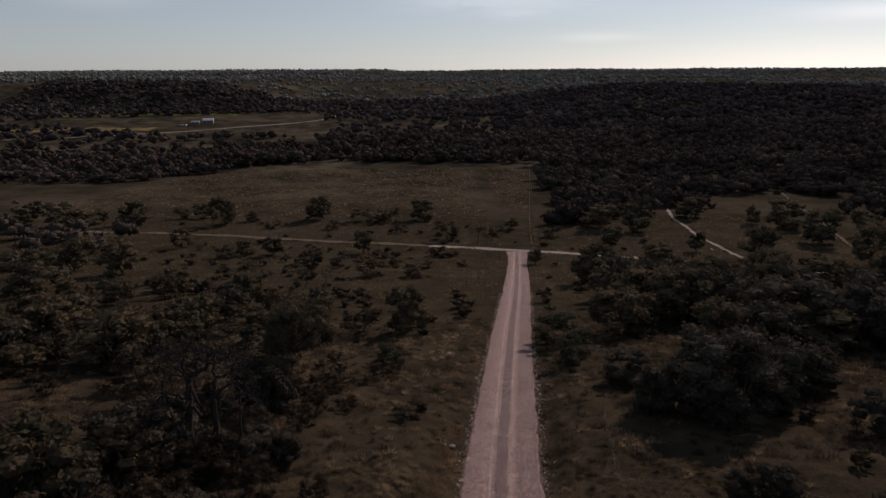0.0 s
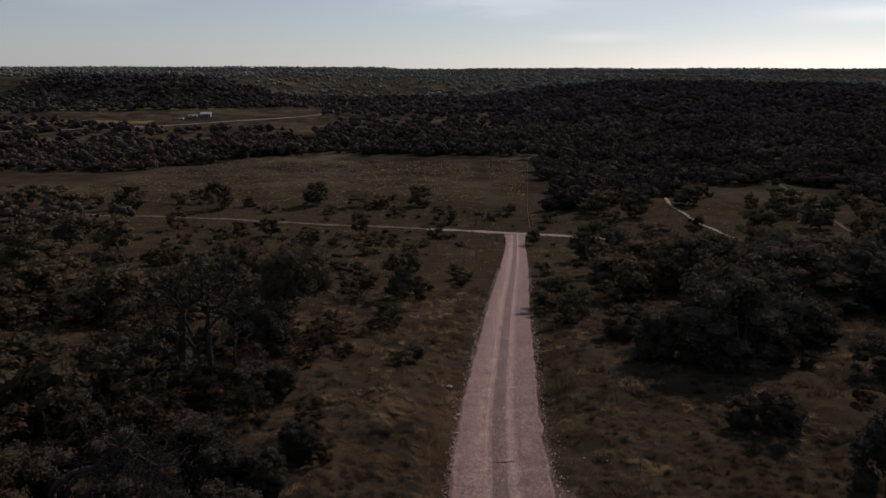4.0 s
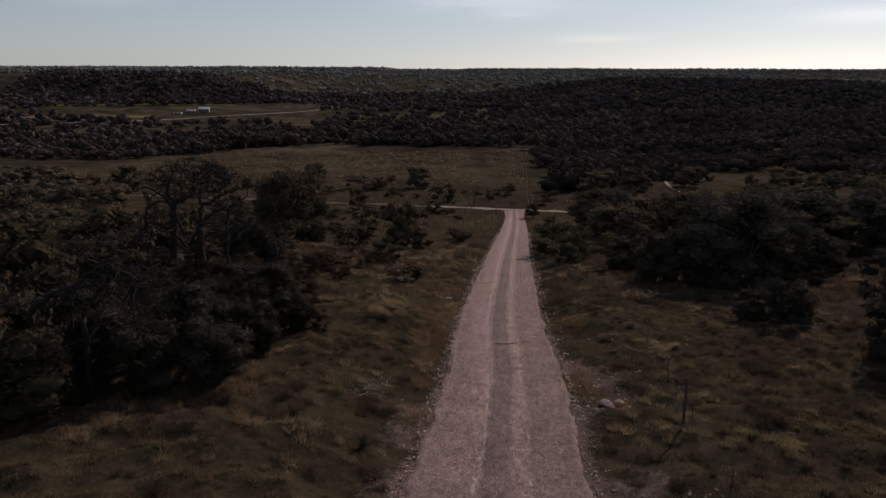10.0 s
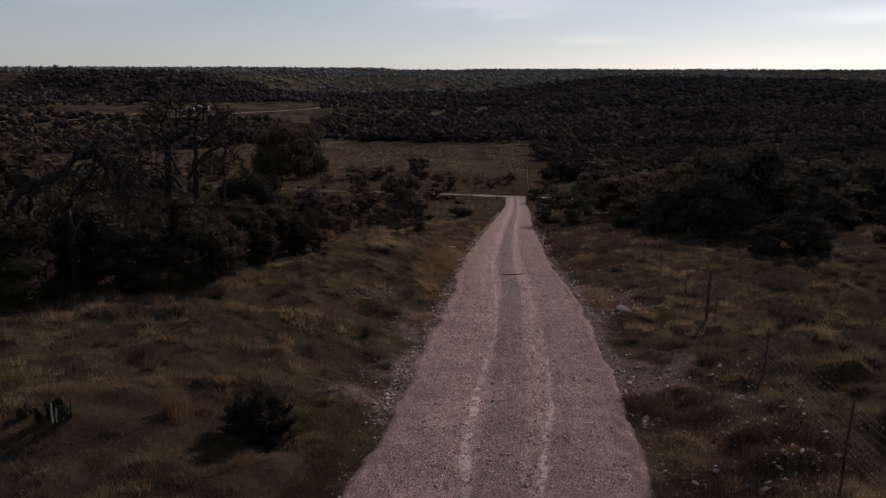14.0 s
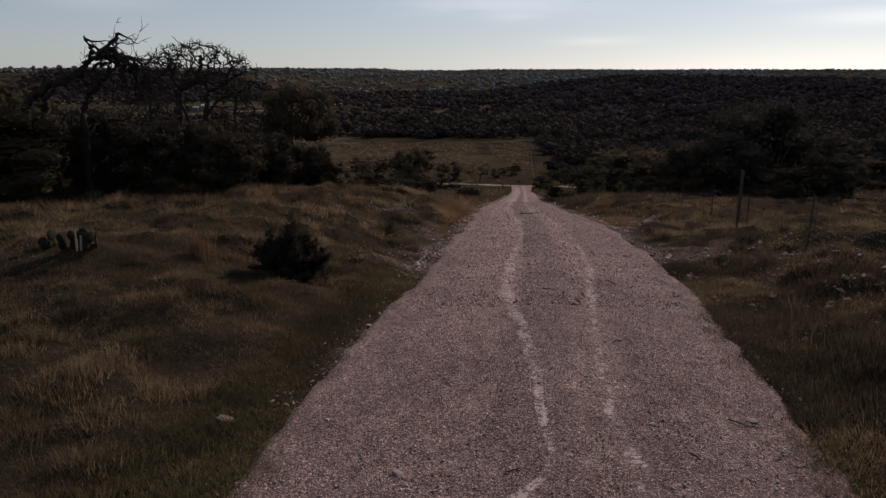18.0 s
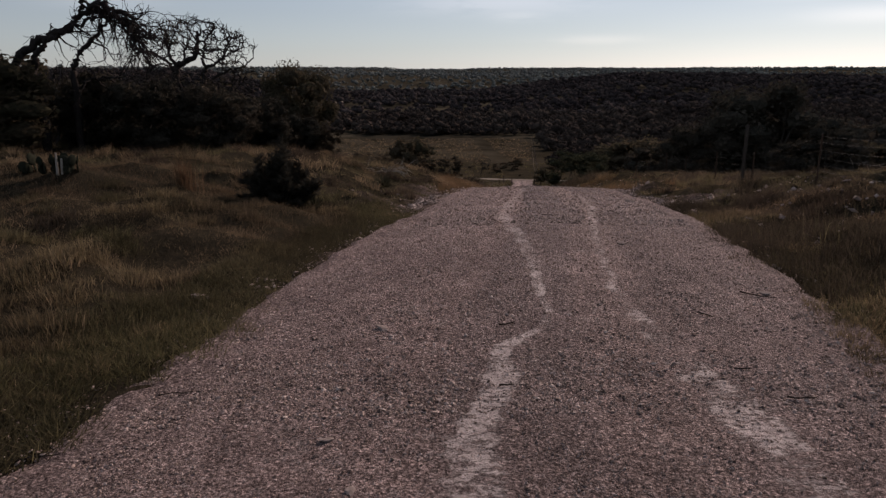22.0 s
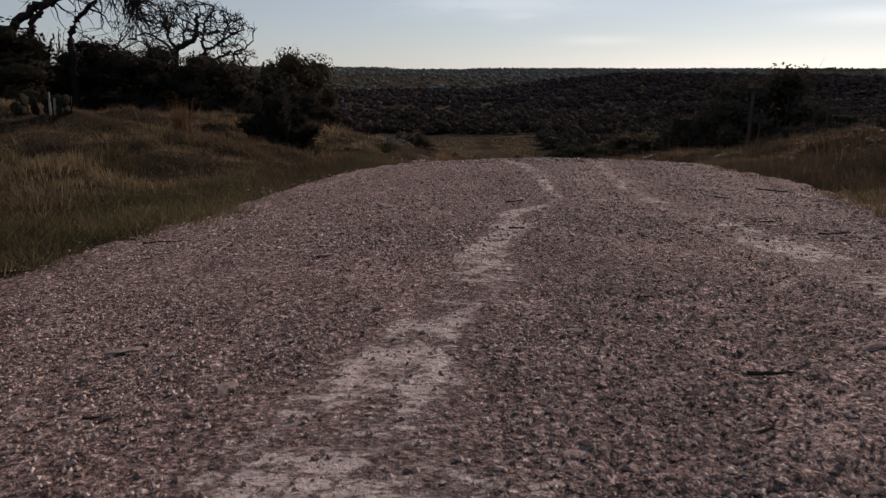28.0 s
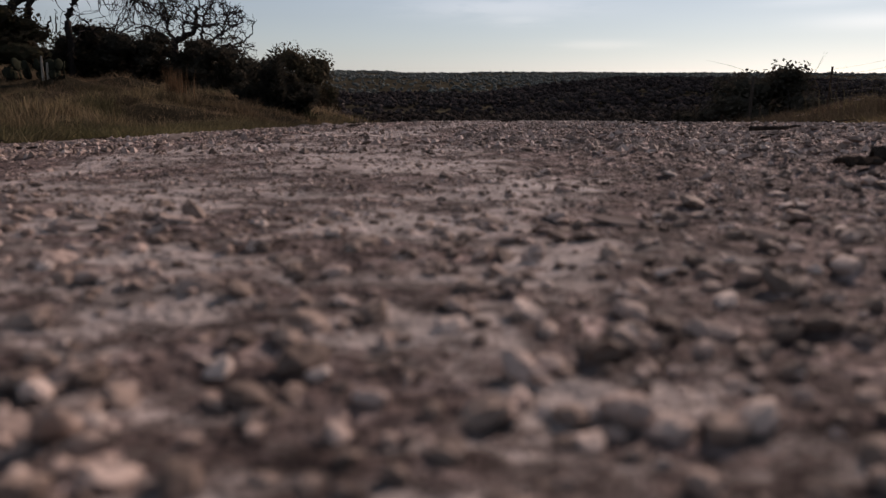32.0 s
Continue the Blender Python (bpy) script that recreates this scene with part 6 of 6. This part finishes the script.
yucca(-2.5, 12.9, 0.45, 4, YUCCA_LEAF, "spiky grey yucca at the foot of the juniper")
yucca(-1.85, 20.7, 0.7, 6, YUCCA_LEAF, "spiky pale yucca on the road bank")
yucca(11.6, 21.0, 0.6, 7, YUCCA_LEAF, "spiky grey yucca in the pasture")


def prickly_pear(x, y, seed):
    r = np.random.default_rng(seed)
    ob = thing("prickly_pear", "dark prickly pear cactus with a bleached dead stump", "cactus", at=(x, y, float(land(x, y))))
    bm = bmesh.new()
    bmesh.ops.create_icosphere(bm, subdivisions=2, radius=0.5)
    base, faces = np.array([v.co[:] for v in bm.verts]), np.array([[v.index for v in f.verts] for f in bm.faces])
    bm.free()
    me = sheet("pad", base * (0.26, 0.05, 0.34) + (0, 0, 0.15), faces, CACTUS, True)
    spots = [(r.uniform(-0.75, 0.75), r.normal(0, 0.18), 0.0, r.uniform(0, 180), r.normal(0, 16)) for _ in range(15)]
    spots += [(a + r.normal(0, 0.08), b + r.normal(0, 0.04), 0.24, t + r.normal(0, 40), s + r.normal(0, 22)) for a, b, _, t, s in spots[:11]]
    for a, b, c, t, s in spots:
        pad = child("pad", me, ob)
        pad.matrix_basis = pose(a, b, c, s * 0.4, s, t) @ Matrix.Diagonal((*(3 * [r.uniform(0.75, 1.15)]), 1))
    for a, h in ((0.16, 0.62), (0.28, 0.45)):
        line = [((a, -0.25, -0.05), 0.035), ((a + 0.01, -0.25, h * 0.6), 0.032), ((a + 0.02, -0.25, h), 0.024)]
        child("stump", sheet("stump", *tubes([line], 6), PALE_WOOD, True), ob, "bleached dead stump")
    return ob


prickly_pear(-7.05, 12.4, 5).scale = (0.72, 0.72, 0.62)


def brushwood(x, y, size, seed, label, mat):
    r = np.random.default_rng(seed)
    lines = []
    for _ in range(26):
        a = r.uniform(0, 6.28)
        limb(r, (r.normal(0, size * 0.25), r.normal(0, size * 0.2), 0.02), (math.cos(a), math.sin(a), r.uniform(0.05, 0.5)), size * r.uniform(0.4, 0.9), 0.012, 1, lines, 0.3, 0.06, 0.6, 2, 5)
    ob = new("brushwood", sheet("brushwood", *tubes(lines, 4), mat))
    ob.matrix_basis = pose(x, y, float(land(x, y)))
    return tagged(ob, label, "brush pile")


brushwood(-2.2, 25.6, 0.9, 3, "dry pale branches heaped at the road edge", PALE_WOOD)
brushwood(22.8, 39.2, 2.2, 5, "bleached fallen branches beside a juniper", PALE_WOOD)
brushwood(-13.6, 26.3, 1.6, 7, "grey dead branches caught in the thicket", DEAD_WOOD)

# ---- fences ----
def post(parent, x, y, height, radius, mat, seed, metal=False, name="post", label=""):
    r = np.random.default_rng(seed)
    lx, ly = r.normal(0, 0.012, 2) * height
    if metal:
        prof = np.array([(-0.022, -0.004), (0.022, -0.004), (0.022, 0.004), (0.004, 0.004), (0.004, 0.03), (-0.004, 0.03), (-0.004, 0.004), (-0.022, 0.004)]) * radius / 0.022
        lo = np.concatenate([prof, np.full((8, 1), -0.3)], 1)
        hi = np.concatenate([prof + (lx, ly), np.full((8, 1), height)], 1)
        k = np.arange(8)
        F = np.stack([k, (k + 1) % 8, (k + 1) % 8 + 8, k + 8], 1)
        F = np.concatenate([F, [[8, 9, 10, 15], [10, 11, 14, 15], [11, 12, 13, 14]]])
        me = sheet(name, np.concatenate([lo, hi]), F, mat)
    else:
        n = 6
        line = [(np.array((lx * q + r.normal(0, 0.006), ly * q + r.normal(0, 0.006), -0.3 + (height + 0.3) * q)), radius * (1.06 - 0.12 * q + r.normal(0, 0.02))) for q in np.linspace(0, 1, n)]
        line.append((line[-1][0] + (0, 0, 0.004), radius * 0.05))
        me = sheet(name, *tubes([line], 9), mat, True)
    ob = child(name, me, parent, label)
    ob.matrix_basis = pose(x, y, float(land(x, y)), 0, 0, r.uniform(-15, 15))
    return ob


def wires(parent, line, heights, radius, name="wire"):
    for h in heights:
        pts = []
        for (x0, y0), (x1, y1) in zip(line[:-1], line[1:]):
            for q in np.linspace(0, 1, 7)[:-1]:
                x, y = x0 + (x1 - x0) * q, y0 + (y1 - y0) * q
                z = (1 - q) * float(land(x0, y0)) + q * float(land(x1, y1))
                pts.append((np.array((x, y, z + h - 0.05 * 4 * q * (1 - q))), radius))
        x, y = line[-1]
        pts.append((np.array((x, y, float(land(x, y)) + h)), radius))
        child(name, sheet(name, *tubes([pts], 4), WIRE, True), parent)


fence = thing("wire_fence", "ranch fence of woven wire on thin steel posts", "fence")
FENCE = [(7.2, 1.5), (7.8, 6.6), (8.3, 11.8), (8.9, 16.4), (10.15, 22.7), (10.8, 27.4), (11.7, 33.4), (12.3, 38.2), (13.2, 44.4), (14.1, 50.5), (15.0, 56.5)]
for k, (x, y) in enumerate(FENCE):
    post(fence, x, y, 1.22, 0.022, POST_METAL, 40 + k, True)
post(fence, 9.82, 22.6, 2.05, 0.055, POST_WOOD, 67, name="wooden_post", label="weathered cedar post")
wires(fence, FENCE, (0.12, 0.24, 0.36, 0.50, 0.66, 0.84, 1.02, 1.16), 0.0018)
stays = []
for (x0, y0), (x1, y1) in zip(FENCE[2:-3], FENCE[3:-2]):
    n = max(2, int(math.hypot(x1 - x0, y1 - y0) / 0.32))
    for q in np.arange(1, n) / n:
        x, y = x0 + (x1 - x0) * q, y0 + (y1 - y0) * q
        z = (1 - q) * float(land(x0, y0)) + q * float(land(x1, y1)) - 0.2 * q * (1 - q)
        stays.append([((x, y, z + 0.1), 0.0012), ((x, y, z + 0.5), 0.0012), ((x, y, z + 0.84), 0.0012)])
tagged(child("wire_mesh", sheet("wire_mesh", *tubes(stays, 3), WIRE), fence), kind="stuff")

field_fence = thing("field_fence", "long pale fence running up the edge of the field", "fence")
line = [(float(fence_x(y)), float(y)) for y in np.concatenate([np.arange(214, 300, 6.0), np.arange(300, 476, 9.0)])]
for k, (x, y) in enumerate(line):
    post(field_fence, x, y, 1.4, 0.07, POST_WOOD, 300 + k)
wires(field_fence, line, (0.5, 0.95, 1.4), 0.012)
ribbon("fence_strip", "bare pale strip of soil along the field fence", [(float(fence_x(y)) - 0.9, y) for y in (205, 240, 280, 320, 360, 400, 440, 474)], 0.22, 0.2, TRACK_DIRT)

gate_posts = thing("gate_posts", "dark wooden gate posts where the roads meet", "gate")
for k, (x, y, h, w) in enumerate(((15.4, 177.5, 2.2, 0.13), (17.6, 178.5, 1.4, 0.11), (23.4, 178.0, 1.5, 0.13))):
    post(gate_posts, x, y, h, w, POST_WOOD, 400 + k, name="gate_post")
side_fence = thing("roadside_fence", "sparse wire fence of dark posts running up to the gate", "fence")
SIDE = [(2.5, 129.6), (5.5, 140), (8.6, 150), (11.3, 159.6), (13.6, 168.5), (15.4, 177.0)]
for k, (x, y) in enumerate(SIDE[:-1]):
    post(side_fence, x, y, 1.5, 0.07, POST_WOOD, 420 + k)
wires(side_fence, SIDE, (0.45, 0.9, 1.3), 0.01)
east_fence = thing("roadside_fence", "sparse wire fence along the crossroad", "fence")
line = [(23.4, 178.0), (31, 176.5), (39, 174), (47, 170.5), (55, 166)]
for k, (x, y) in enumerate(line[1:]):
    post(east_fence, x, y, 1.4, 0.07, POST_WOOD, 440 + k)
wires(east_fence, line, (0.45, 0.9, 1.3), 0.01)


# ---- the ranch far off ----
def prism(name, w, d, h, mat, parent, at, label=""):
    v = np.array([(x * w / 2, y * d / 2, z) for z in (-1.0, h) for x, y in ((-1, -1), (1, -1), (1, 1), (-1, 1))])
    f = np.array([[0, 1, 5, 4], [1, 2, 6, 5], [2, 3, 7, 6], [3, 0, 4, 7], [4, 5, 6, 7]])
    ob = child(name, sheet(name, v, f, mat), parent, label)
    ob.location = at
    return ob


def gable(name, w, d, h, mat, parent, at, label=""):
    """A pitched roof with overhanging eaves and some thickness."""
    x, y, t = w / 2 + 0.6, d / 2 + 0.7, 0.25
    v = np.array([(-x, -y, 0), (x, -y, 0), (x, 0, h), (-x, 0, h), (x, y, 0), (-x, y, 0), (-x, -y, -t), (x, -y, -t), (x, y, -t), (-x, y, -t)])
    f = [[0, 1, 2, 3], [3, 2, 4, 5], [0, 6, 7, 1], [4, 8, 9, 5], [6, 9, 8, 7], [1, 7, 8, 4], [0, 5, 9, 6]]
    me = sheet(name, v, f, mat)
    bm = bmesh.new()
    bm.from_mesh(me)
    for a in ((1, 4, 2), (0, 3, 5)):
        bm.verts.ensure_lookup_table()
        bm.faces.new([bm.verts[k] for k in a])
    bm.to_mesh(me)
    bm.free()
    ob = child(name, me, parent, label)
    ob.location = at
    return ob


def house(x, y, turn, w, d, h, roof_h, label, windows):
    ob = thing("ranch_house", label, "house", at=(x, y, float(land(x, y))), turn=turn)
    wall = prism("wall", w, d, h, WHITE_WALL, ob, (0, 0, 0))
    gable("roof", w, d, roof_h, ROOF_METAL, ob, (0, 0, h + 0.25), "pale sheet-metal roof")
    for k in range(windows):
        wx = -w / 2 + w * (k + 0.5) / windows
        opening = prism("window" if k != windows // 2 else "door", 1.6, 0.12, 2.6, DARK_GLASS, ob, (wx, -d / 2 - 0.03, 0.4 if k == windows // 2 else 1.0))
        for name, bw, bh, bx, bz in (("frame", 0.14, 2.5, -0.8, 0.0), ("frame", 0.14, 2.5, 0.8, 0.0), ("lintel", 1.9, 0.0, 0.0, 2.65)):
            bar = prism(name, bw, 0.2, bh, WHITE_WALL, opening, (bx, -0.02, bz + (0.95 if name == "lintel" else 0)))
            bar.scale = (1, 1, 0.2) if name == "lintel" else (1, 1, 1)
    return ob


house(-300, 892, 12, 12, 9, 3.6, 2.4, "white ranch house with a pale metal roof among trees", 5)
house(-313, 882, 8, 9, 6, 2.4, 1.4, "long low white outbuilding with a pale metal roof", 4)
house(-322, 862, 5, 8, 4, 1.4, 0.8, "low white shed beside the ranch house", 3)

board = new("board", sheet("board", np.array([(a * 0.7, b * 0.2, c * 0.05) for c in (0, 1) for a, b in ((-1, -1), (1, -1), (1, 1), (-1, 1))]),
                           [[0, 3, 2, 1], [4, 5, 6, 7], [0, 1, 5, 4], [1, 2, 6, 5], [2, 3, 7, 6], [3, 0, 4, 7]], WHITE_WALL))
board.matrix_basis = pose(78.6, 194.4, float(land(78.6, 194.4)) + 0.5, 35, 20, 30)
tagged(board, "pale board leaning in the grass by the track", "board")
